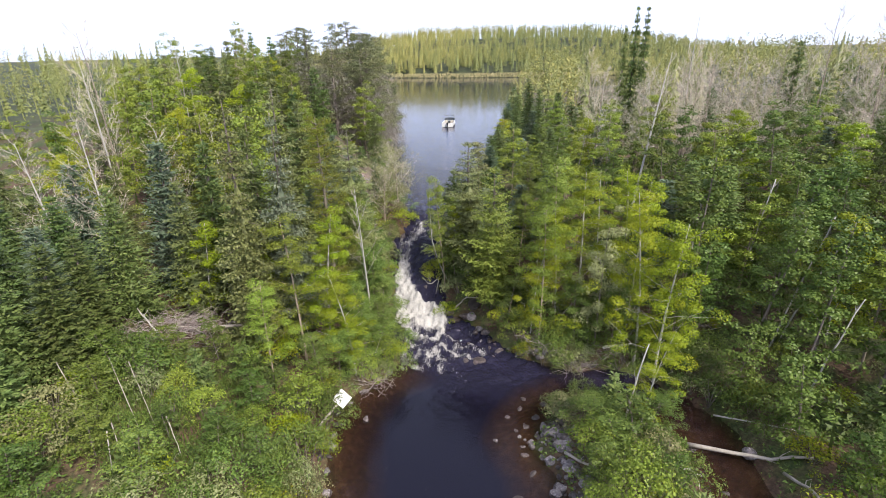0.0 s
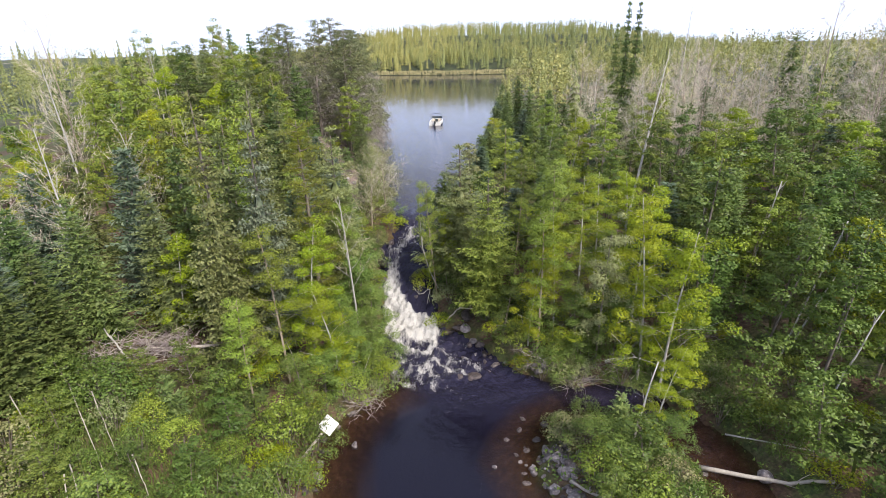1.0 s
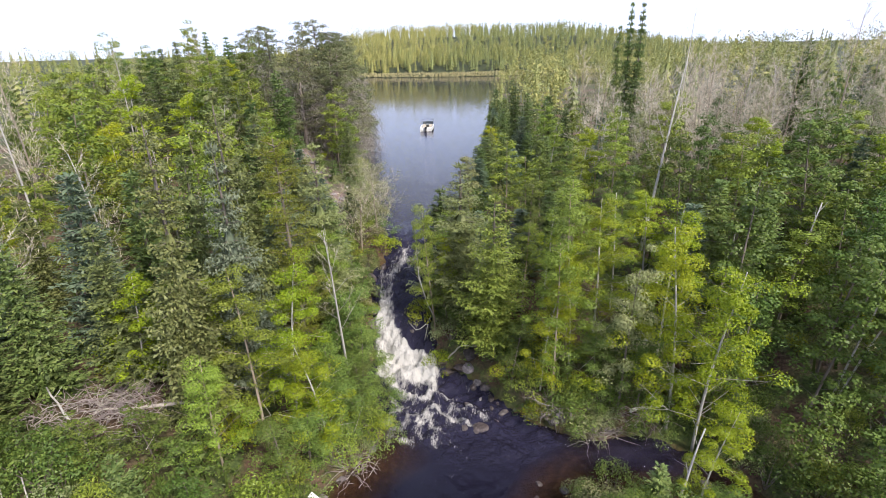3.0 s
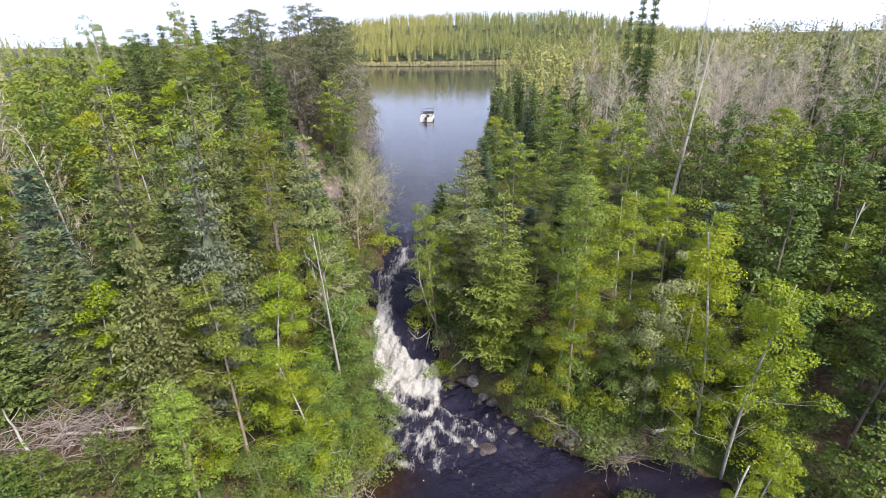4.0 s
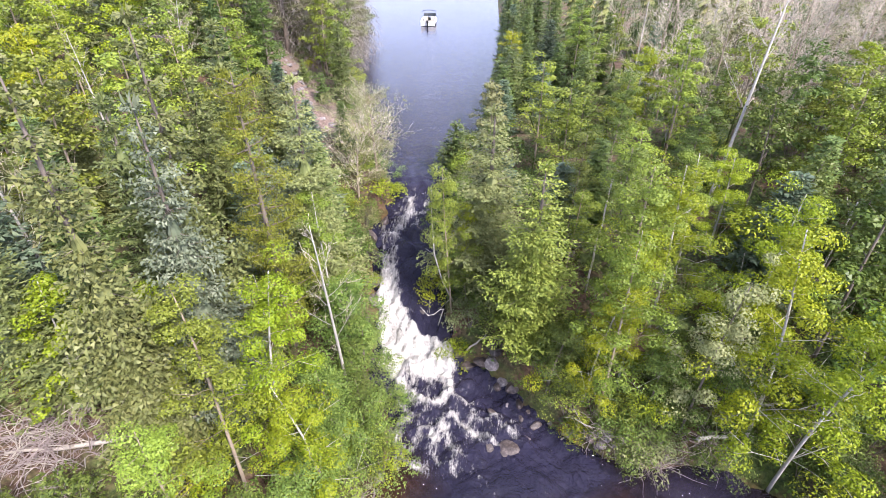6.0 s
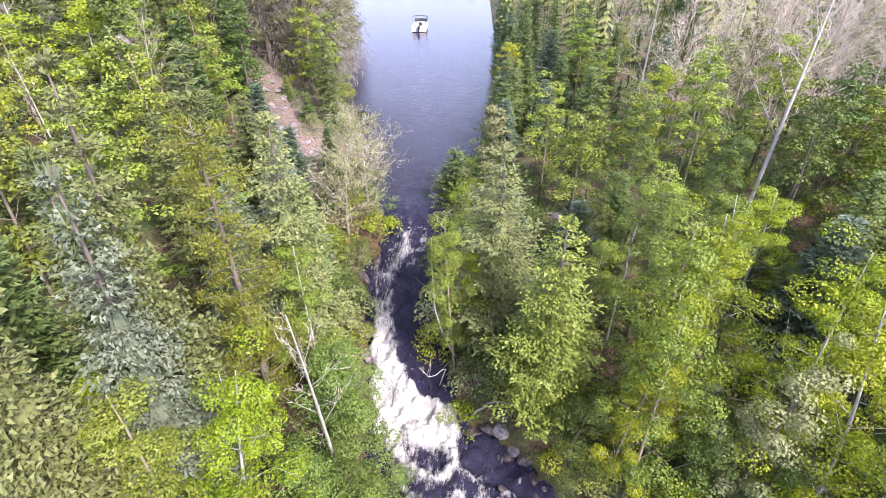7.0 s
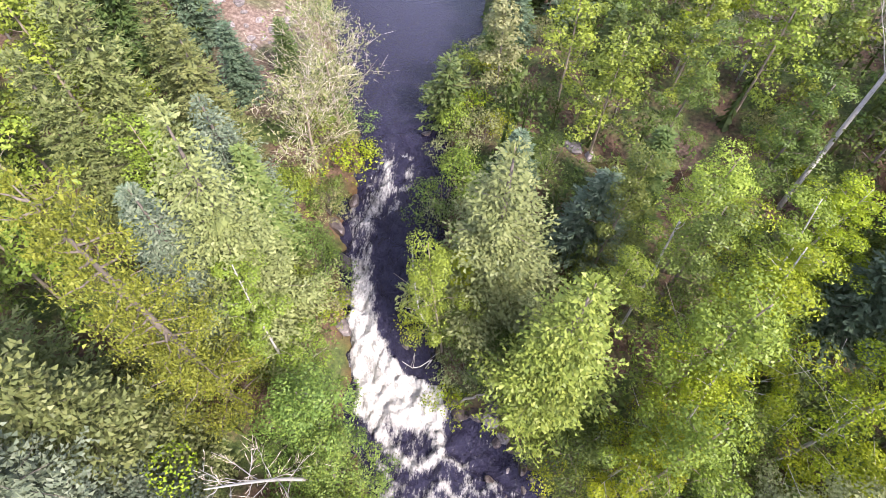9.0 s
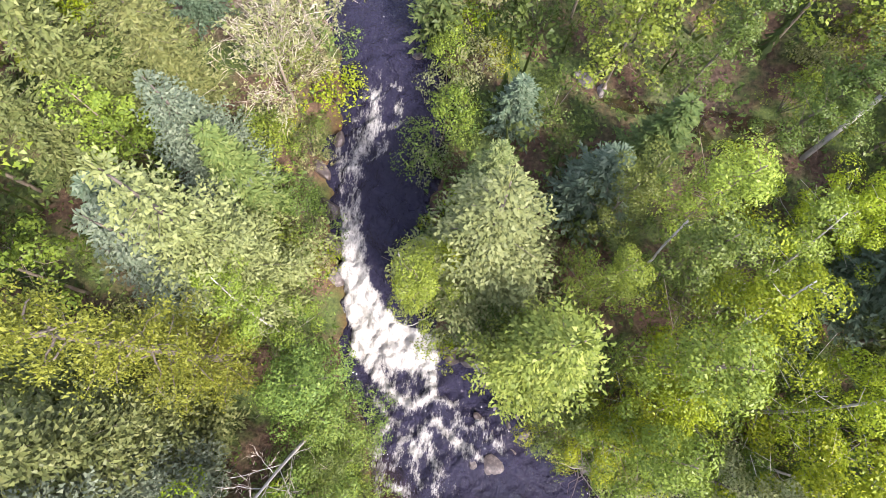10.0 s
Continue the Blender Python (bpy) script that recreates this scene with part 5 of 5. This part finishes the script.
def undergrowth(count):
    b = Build()
    x, y = rng.uniform(-26, 26, count * 2), rng.uniform(15, 62, count * 2)
    d = shore_distance(x, y)
    keep = (d > -0.1) & (d < 20) & (slope_distance(x, y) > 1.9) & (np.hypot((x + 12.6) / 2.4, (y - 27.4) / 1.4) > 1) & (ripple(x, y, 1.6, 9) > -0.55)
    x, y = x[keep][:count], y[keep][:count]
    m = len(x)
    p = np.stack([x, y, land_height(x, y) + rng.uniform(0, 0.35, m)], 1)
    dirn = unit(np.stack([rng.normal(0, 1, m), rng.normal(0, 1, m), rng.uniform(0.0, 0.9, m)], 1))
    s = rng.uniform(0.10, 0.24, (m, 1))
    b.blades(p, dirn * s, unit(np.cross(dirn, rng.normal(0, 0.4, (m, 3)) + np.array([0, 0, 1.0]))) * s * 0.8)
    return tagged(new("undergrowth", b.data("undergrowth", M_SHRUB)), "low green herbs and ferns over the forest floor", "undergrowth", "", "stuff")


def meadow(count):
    b = Build()
    a, q = rng.uniform(0, 6.283, count), np.sqrt(rng.random(count))
    x, y = -9.5 + 3.6 * q * np.cos(a), 23.0 + 3.2 * q * np.sin(a)
    p = np.stack([x, y, land_height(x, y) - 0.03], 1)
    dirn = unit(np.stack([rng.normal(0, 0.35, count), rng.normal(0, 0.35, count), np.ones(count)], 1))
    s = rng.uniform(0.25, 0.6, (count, 1))
    b.blades(p, dirn * s, unit(np.cross(dirn, rng.normal(0, 1, (count, 3)))) * 0.05)
    return tagged(new("long_grass", b.data("long_grass", M_GRASS)), "long green and straw-coloured grass in a clearing", "grass", "", "stuff")


def reed_strip(count):
    b = Build()
    x = rng.uniform(-120, 60, count)
    y = FAR_SHORE + 6 * np.sin(x * 0.04) + rng.uniform(-0.6, 2.2, count)
    p = np.stack([x, y, np.maximum(land_height(x, y), LAKE) - 0.05], 1)
    d = unit(np.stack([rng.normal(0, 0.3, count), rng.normal(0, 0.3, count), np.ones(count)], 1))
    b.blades(p, d * rng.uniform(0.7, 1.5, (count, 1)), unit(np.cross(d, rng.normal(0, 1, (count, 3)))) * 0.35)
    return tagged(new("shore_reeds", b.data("shore_reeds", M_REED)), "pale straw-coloured reeds along the far shore", "reeds", "", "stuff")


reed_strip(5000)
undergrowth(40000)
meadow(6000)


# ---------------------------------------------------------------- rocks, dead wood, sign, boat
def rock_mesh(mat, seed, flat=0.65, cut=0.2):
    r = random.Random(seed)
    bm = bmesh.new()
    bmesh.ops.create_icosphere(bm, subdivisions=2, radius=1.0)
    planes = [(Vector((r.uniform(-1, 1), r.uniform(-1, 1), r.uniform(-0.3, 1))).normalized(), r.uniform(0.5, 0.8)) for _ in range(10)]
    for v in bm.verts:
        for nrm, at in planes:
            over = v.co.dot(nrm) - at
            if over > 0:
                v.co -= nrm * over * 0.97
        v.co += v.normal * r.uniform(-0.03, 0.03)
        v.co.z *= flat
    me = bpy.data.meshes.new("rock")
    bm.to_mesh(me)
    bm.free()
    me.materials.append(mat)
    return me


DRY = [rock_mesh(M_ROCK, i, 0.6 + 0.08 * i) for i in range(5)]
WET = [rock_mesh(M_WETROCK, 20 + i, 0.5 + 0.07 * i) for i in range(5)]


def rock(meshes, x, y, size, z=None, label="grey boulder on the gravel bar", name="boulder", squash=1.0, group="river boulders"):
    z = (max(height_at(x, y), water_level(y) - 0.22 * size) + 0.12 * size) if z is None else z
    ob = new(name, meshes[int(rng.integers(len(meshes)))])
    ob.matrix_basis = Matrix.LocRotScale((x, y, z), Euler((rng.uniform(-0.3, 0.3), rng.uniform(-0.3, 0.3), rng.uniform(0, 6.3))), (size, size * rng.uniform(0.65, 1.0), size * squash * rng.uniform(0.7, 1.0)))
    return tagged(ob, label, "rock", group)


for i in range(215):
    k = rng.random() ** 0.8
    rock(DRY if rng.random() < 0.6 else WET, float(np.interp(k, [0, 0.55, 1], [7.4, 6.3, 4.7])) + rng.normal(0.1, 0.62), 22.6 + 5.8 * k + rng.normal(0, 0.2), 0.07 + 0.24 * rng.random() ** 2)
for i in range(46):
    k = rng.random()
    rock(WET if rng.random() < 0.55 else DRY, 2.9 + 4.6 * k + rng.normal(0, 0.12), float(np.interp(k, [0, 0.35, 1], [34.1, 33.6, 33.5])) + rng.normal(0.12, 0.16), rng.uniform(0.10, 0.3), None, "broken stone in the undercut river bank")
for x, y, s in ((6.3, 25.6, 0.42), (7.0, 23.6, 0.5), (5.9, 26.6, 0.38), (7.8, 23.0, 0.42), (10.2, 24.0, 0.45), (5.6, 27.4, 0.33)):
    rock(DRY, x, y, s, None, "large pale grey boulder on the gravel bar")
rock(DRY, 13.6, 28.3, 0.42, 0.2, "round pale boulder standing in the side creek", "boulder", 1.1)
for x, y, s in ((-0.7, 36.75, 0.42), (-0.2, 36.7, 0.36), (0.25, 36.6, 0.4), (0.8, 36.2, 0.3), (1.25, 35.9, 0.34), (1.6, 35.3, 0.3), (2.0, 34.9, 0.26), (0.6, 36.0, 0.22), (1.1, 35.2, 0.22), (2.3, 34.3, 0.25), (1.7, 34.6, 0.2), (0.4, 36.9, 0.45), (-1.2, 37.1, 0.4)):
    rock(WET if rng.random() < 0.8 else DRY, x, y, s * 1.15, None, "angular brown rock along the foot of the bank", "boulder")
for x, y, s, q in ((1.3, 33.1, 0.46, 0.5), (0.55, 33.0, 0.22, 0.5), (1.9, 33.6, 0.24, 0.5), (-3.0, 32.2, 0.25, 0.6), (0.5, 34.7, 0.22, 0.5), (1.0, 34.2, 0.2, 0.5),
                   (-5.6, 38.8, 0.5, 0.9), (-5.9, 39.8, 0.55, 1.0), (-6.2, 41.0, 0.5, 0.9), (-6.7, 42.4, 0.5, 0.8), (-3.0, 38.6, 0.5, 1.0), (-3.1, 40.6, 0.5, 0.9), (-3.4, 42.8, 0.4, 0.7), (-6.3, 43.6, 0.35, 0.8), (-3.8, 44.2, 0.35, 0.4), (-3.0, 46.0, 0.35, 0.5), (-3.9, 46.9, 0.25, 0.5)):
    rock(WET, x, y, s, water_level(y) + 0.03, "dark wet rock breaking the rapids", "boulder", q)
for x, y, s in ((-4.4, 26.6, 0.3), (-4.3, 25.9, 0.28), (-4.1, 25.2, 0.3), (-3.9, 24.6, 0.26), (-3.6, 23.8, 0.25), (-4.7, 27.2, 0.3), (-3.2, 27.2, 0.26), (-3.2, 22.8, 0.3), (-4.1, 24.2, 0.3), (-3.0, 22.0, 0.28), (-4.5, 28.2, 0.28), (-4.1, 29.2, 0.28), (-3.3, 31.0, 0.3), (-3.4, 33.0, 0.26)):
    rock(DRY if rng.random() < 0.6 else WET, x, y, s, None, "brown rock at the edge of the pool")
for x, y, s in ((4.7, 28.9, 0.22), (4.3, 28.2, 0.2), (4.9, 27.6, 0.24), (3.9, 29.4, 0.2), (4.4, 26.4, 0.2), (4.8, 25.4, 0.22), (3.4, 28.7, 0.16), (4.0, 30.2, 0.2), (5.0, 30.0, 0.22), (12.2, 26.0, 0.2), (11.4, 28.2, 0.22), (10.6, 31.2, 0.25), (4.3, 24.0, 0.3)):
    rock(WET, x, y, s, 0.02, "small dark stone just above the water", "boulder", 0.6)
for x, y, s in ((2.2, 46.7, 0.5), (3.4, 41.5, 0.3), (2.8, 46.4, 0.35), (-1.9, 68.0, 0.6), (-2.0, 56.2, 0.35)):
    rock(DRY, x, y, s, None, "pale rock among low green plants")
for i in range(48):
    k = rng.random()
    rock(DRY, -17.6 + 6.4 * k + rng.normal(0, 1.0), 59.0 - 10.4 * k + rng.normal(0, 0.7), rng.uniform(0.12, 0.38), None, "pinkish broken stone on the bare slope", "stone", 0.7, "stones on the slope")
rock([rock_mesh(M_ROCK, 77, 0.8)], -25.2, 53.6, 1.3, height_at(-25.2, 53.6) + 0.35, "great grey rounded boulder in the woods", "great_boulder", 0.9, "")


def log(points, r0, r1, mat, label, name="fallen_tree", stubs=5, on_ground=0.1, group="fallen trunks"):
    """A fallen or leaning trunk through (x, y, height over ground)."""
    t = thing(name, label, "dead tree", group)
    p = np.array([(x, y, max(height_at(x, y), float(water_level(y))) + h + on_ground) for x, y, h in points])
    s = np.linspace(0, 1, 8)
    seg = np.linspace(0, 1, len(p))
    q = np.stack([np.interp(s, seg, p[:, i]) for i in range(3)], 1) + rng.normal(0, r0 * 0.35, (8, 3)) * (1, 1, 0.4)
    b = Build()
    b.tube(q, r0 + (r1 - r0) * s, 8)
    part("trunk", b, mat, t, "", True)
    way = unit(q[-1] - q[0])
    for i in range(stubs):
        g = on_path(q, np.array([rng.uniform(0.35, 0.98)]))[0]
        d = unit(way * 0.7 + rng.normal(0, 0.6, 3) + np.array([0, 0, 0.25]))
        c = Build()
        n = rng.uniform(0.25, 0.9)
        c.tube([g, g + d * n * 0.5 + rng.normal(0, 0.05, 3), g + d * n], [r1 * 0.6, r1 * 0.4, 0.006], 4, False)
        part("branch", c, mat, t)
    return t


log([(11.2, 28.2, 0.15), (12.5, 28.0, 0.25), (14.0, 27.7, 0.2), (15.5, 27.4, 0.1)], 0.10, 0.06, M_DEAD, "weathered grey log lying across the side creek", stubs=3)
log([(12.6, 30.0, 0.5), (14.1, 29.5, 0.35), (15.8, 28.9, 0.2)], 0.04, 0.02, M_WHITE, "thin white trunk fallen over the creek bank")
log([(6.0, 26.0, 0.25), (6.6, 25.6, 0.2), (7.3, 25.2, 0.2)], 0.06, 0.04, M_DEAD, "short bleached log on the gravel bar", stubs=2)
log([(9.0, 24.9, 0.3), (9.8, 25.5, 0.45), (10.6, 25.8, 0.4), (11.4, 26.4, 0.2)], 0.07, 0.03, M_WHITE, "bent bleached driftwood on the stones", "driftwood", 4)
log([(14.4, 26.8, 0.1), (14.8, 25.6, 0.4), (14.6, 24.6, 0.9)], 0.07, 0.03, M_DEAD, "tangled grey driftwood at the creek", "driftwood", 7)
for a, c, h in (((-13.4, 23.9), (-9.8, 21.4), 0.5), ((-12.4, 23.9), (-10.0, 22.2), 0.5), ((-14.7, 22.7), (-12.6, 21.7), 0.6), ((-10.6, 21.0), (-8.8, 19.6), 0.4), ((-10.4, 20.6), (-9.6, 19.7), 0.4), ((-9.0, 21.9), (-8.1, 21.3), 0.5)):
    log([(*a, h + 0.7), ((a[0] + c[0]) / 2, (a[1] + c[1]) / 2, h + 0.2), (*c, h * 0.3)], 0.024, 0.010, M_DEAD, "thin white birch pole fallen in the clearing", "fallen_pole", 2, 0.1, "fallen birch poles")
log([(-12.0, 26.0, 0.2), (-13.8, 26.9, 0.6), (-15.5, 27.8, 0.9)], 0.06, 0.03, M_WHITE, "long bare white trunk leaning in the brush")
log([(-8.9, 30.2, 1.4), (-10.4, 29.0, 1.2), (-12.2, 28.2, 0.8), (-13.6, 27.7, 0.4)], 0.11, 0.04, M_DEAD, "toppled dead spruce with a bare silvery trunk", stubs=10)
log([(4.0, 39.2, 0.0), (4.2, 39.8, 2.6), (4.4, 40.5, 4.6)], 0.05, 0.03, M_WHITE, "crooked white trunk rising through the shrubs", "leaning_birch", 3)
log([(8.9, 35.0, 0.0), (9.6, 34.8, 1.2), (10.6, 34.6, 2.0)], 0.07, 0.04, M_WHITE, "white trunk leaning from the bank", "leaning_birch", 3)
log([(7.9, 33.7, 0.9), (8.6, 33.9, 0.9), (9.4, 33.9, 1.1)], 0.08, 0.05, M_WHITE, "short white stump fallen among the alders", "fallen_tree", 3)
for bx, by, tx, ty, th in ((16.1, 34.6, 18.4, 36.4, 5.6), (16.5, 34.8, 19.2, 36.2, 5.2), (15.9, 39.8, 16.9, 40.4, 6.2), (16.3, 30.8, 18.2, 32.0, 4.6), (19.7, 30.8, 21.6, 32.4, 5.0), (12.9, 39.6, 13.2, 40.0, 5.0), (8.5, 28.2, 9.2, 28.8, 4.0)):
    log([(bx, by, 0), ((bx + tx) / 2, (by + ty) / 2, th * 0.55), (tx, ty, th)], 0.05, 0.025, M_WHITE, "slanting white birch trunk with few branches", "leaning_birch", 3, 0.0, "leaning birch trunks")
log([(-2.3, 37.7, 0.6), (-2.0, 37.6, 1.9), (-2.6, 37.3, 1.7), (-3.0, 37.3, 2.2)], 0.022, 0.010, M_WHITE, "forked white branch hanging over the falls", "overhanging_branch", 4)
log([(-0.9, 36.9, 0.3), (-0.2, 37.0, 0.5), (0.7, 36.9, 0.4)], 0.05, 0.03, M_DEAD, "bleached branch lying on the bank rocks", "driftwood", 3)
log([(-1.8, 38.7, 0.0), (-2.3, 38.2, 2.4), (-2.6, 38.0, 4.6), (-2.7, 38.4, 6.6)], 0.045, 0.015, M_WHITE, "crooked white birch trunk bending out over the falls", "leaning_birch", 6, 0.0, "leaning birch trunks")


def brush_pile(x, y, r, count, label):
    t = thing("brush_pile", label, "dead branches", "brush piles")
    z = height_at(x, y)
    for k in range(4):
        b = Build()
        for i in range(count // 4):
            a = rng.uniform(0, 6.3)
            p = np.array([x + rng.normal(0, r * 0.45), y + rng.normal(0, r * 0.3), z + rng.uniform(0.05, 0.7)])
            d = unit(np.array([math.cos(a), math.sin(a), rng.uniform(0.1, 0.8)])) * rng.uniform(0.6, 1.7)
            b.tube([p, p + d * 0.35 + rng.normal(0, 0.07, 3), p + d * 0.7 + rng.normal(0, 0.1, 3) - (0, 0, 0.12 * d[2]), p + d * (1, 1, 0.55) - (0, 0, 0.15)], [0.017, 0.013, 0.009, 0.003], 4, False)
        part("branchwork", b, M_BRUSH if k else M_DEAD, t, "", False, "stuff")
    return t


brush_pile(-13.2, 28.3, 2.3, 340, "heap of grey dead branches from a toppled spruce")
brush_pile(-14.6, 26.8, 1.3, 70, "scattered grey twigs on brown needles")
brush_pile(8.4, 33.9, 0.9, 50, "dead twigs hanging over the creek mouth")
brush_pile(6.5, 33.3, 0.8, 60, "grey roots and twigs drooping from the undercut bank")
brush_pile(4.4, 33.8, 0.7, 36, "bare roots hanging over the stones")
brush_pile(-3.6, 29.6, 0.8, 50, "bare grey alder twigs drooping to the water")
brush_pile(12.4, 35.6, 1.2, 60, "dry tangle of fallen branches")


def notice_board():
    t = thing("notice_board", "blank white wooden board on a leaning post at the pool", "sign")
    foot, head = np.array([-4.85, 24.75, height_at(-4.85, 24.75) - 0.1]), np.array([-3.95, 26.4, 1.6])
    b = Build()
    b.tube([foot, head], [0.06, 0.05], 8)
    part("post", b, M_DEAD, t, "weathered grey post", True)
    up_way = Vector(head - foot).normalized()
    face = Vector((0.42, -0.62, 0.66))
    face = (face - up_way * face.dot(up_way)).normalized()
    turn = Matrix((up_way.cross(face), up_way, face)).transposed()
    mid = head + np.array(turn @ Vector((0, 0.05, 0.09)))
    b = Build()
    b.box(mid, (0.64, 0.62, 0.03), turn)
    ob = part("panel", b, M_BOARD, t, "white painted panel")
    bev = ob.modifiers.new("bevel", "BEVEL")
    bev.width, bev.segments = 0.008, 2
    for k in (-0.22, 0.22):
        b = Build()
        b.box(mid + np.array(turn @ Vector((0, k, -0.035))), (0.56, 0.07, 0.04), turn)
        part("batten", b, M_DEAD, ob)
    for dx, dy in ((-0.55, 0.1), (0.5, -0.15), (0.1, 0.5)):
        b = Build()
        b.tube([foot + (dx, dy, 0.08), foot + (-0.2 * dx, -0.2 * dy, 0.35)], [0.05, 0.045], 6)
        part("prop", b, M_DEAD, t)
    return t


notice_board()


def motor_boat(x, y, turn):
    t = thing("motor_boat", "small white motor boat with a dark canopy on the lake", "boat")
    length, beam = 5.2, 2.1
    st = np.linspace(0, 1, 11)
    half = beam / 2 * np.interp(st, [0, 0.5, 0.8, 1], [0.93, 1.0, 0.72, 0.06])
    yy = -length / 2 + length * st
    sheer = 0.62 + 0.25 * st ** 2

    def shell(rows):
        b, n = Build(), len(rows[0])
        b.add(np.concatenate(rows), [(i * n + j, i * n + j + 1, (i + 1) * n + j + 1, (i + 1) * n + j) for i in range(len(rows) - 1) for j in range(n - 1)])
        return b

    low = [np.array([(-h * 0.97, q, 0.22), (-h * 0.8, q, -0.05), (0, q, -0.22 + 0.3 * s ** 3), (h * 0.8, q, -0.05), (h * 0.97, q, 0.22)]) for h, q, s in zip(half, yy, st)]
    part("hull_bottom", shell(low), M_DARKHULL, t, "dark lower hull", True)
    up = [np.array([(-h * 0.97, q, 0.22), (-h, q, z), (-h + min(0.16, h * 0.8), q, z + 0.03), (-h + min(0.18, h * 0.9), q, z - 0.18)]) for h, q, z in zip(half, yy, sheer)]
    part("hull_side", shell(up), M_PAINT, t, "white hull side")
    part("hull_side", shell([r * (-1, 1, 1) for r in up]), M_PAINT, t, "white hull side")
    b = Build()
    b.box((0, -length / 2 + 0.02, 0.36), (beam * 0.92, 0.05, 0.62))
    part("transom", b, M_PAINT, t, "white stern")
    b = Build()
    b.box((0, -0.2, 0.18), (beam * 0.86, length * 0.86, 0.04))
    part("deck", b, M_SEAT, t)
    b = Build()
    b.box((0, 1.65, 0.66), (1.3, 1.4, 0.06))
    part("foredeck", b, M_PAINT, t)
    for sx in (-0.5, 0.5):
        b = Build()
        b.box((sx, 0.1, 0.42), (0.5, 0.5, 0.14))
        b.box((sx, -0.15, 0.68), (0.5, 0.12, 0.45))
        part("seat", b, M_SEAT, t)
    b = Build()
    b.box((0, -1.9, 0.42), (1.6, 0.5, 0.3))
    part("stern_bench", b, M_SEAT, t)
    for sx, a in ((-0.55, 0.3), (0.55, -0.3), (0, 0)):
        b = Build()
        b.box((sx, 0.95 - 0.12 * abs(sx), 0.98), (0.62, 0.025, 0.42), Euler((radians(-22), 0, a)).to_matrix())
        part("windscreen", b, M_GLASS, t)
    b = Build()
    xs = np.linspace(-1.0, 1.0, 9)
    rows = [np.array([(q, w, 1.72 - 0.16 * q * q + dz) for q in xs]) for dz in (0, 0.03) for w in np.linspace(-0.45, -0.05, 5)]
    b.add(np.concatenate(rows), [(i * 9 + j, i * 9 + j + 1, (i + 1) * 9 + j + 1, (i + 1) * 9 + j) for i in (0, 1, 2, 3, 5, 6, 7, 8) for j in range(8)])
    canopy = part("canopy", b, M_CANVAS, t, "dark canvas canopy")
    for sx in (-0.98, 0.98):
        for w in (-0.42, -0.08):
            b = Build()
            b.tube([(sx, -0.5, 0.7), (sx, w, 1.57)], [0.018, 0.018], 6)
            part("canopy_pole", b, M_STEEL, canopy)
    b = Build()
    b.box((0, -length / 2 - 0.18, 0.62), (0.26, 0.3, 0.34))
    b.box((0, -length / 2 - 0.2, 0.2), (0.14, 0.24, 0.8))
    part("outboard", b, M_MOTOR, t, "black outboard engine")
    t.matrix_basis = pose(x, y, LAKE, 0, 0, turn)
    return t


motor_boat(-14.4, 97.0, 6)
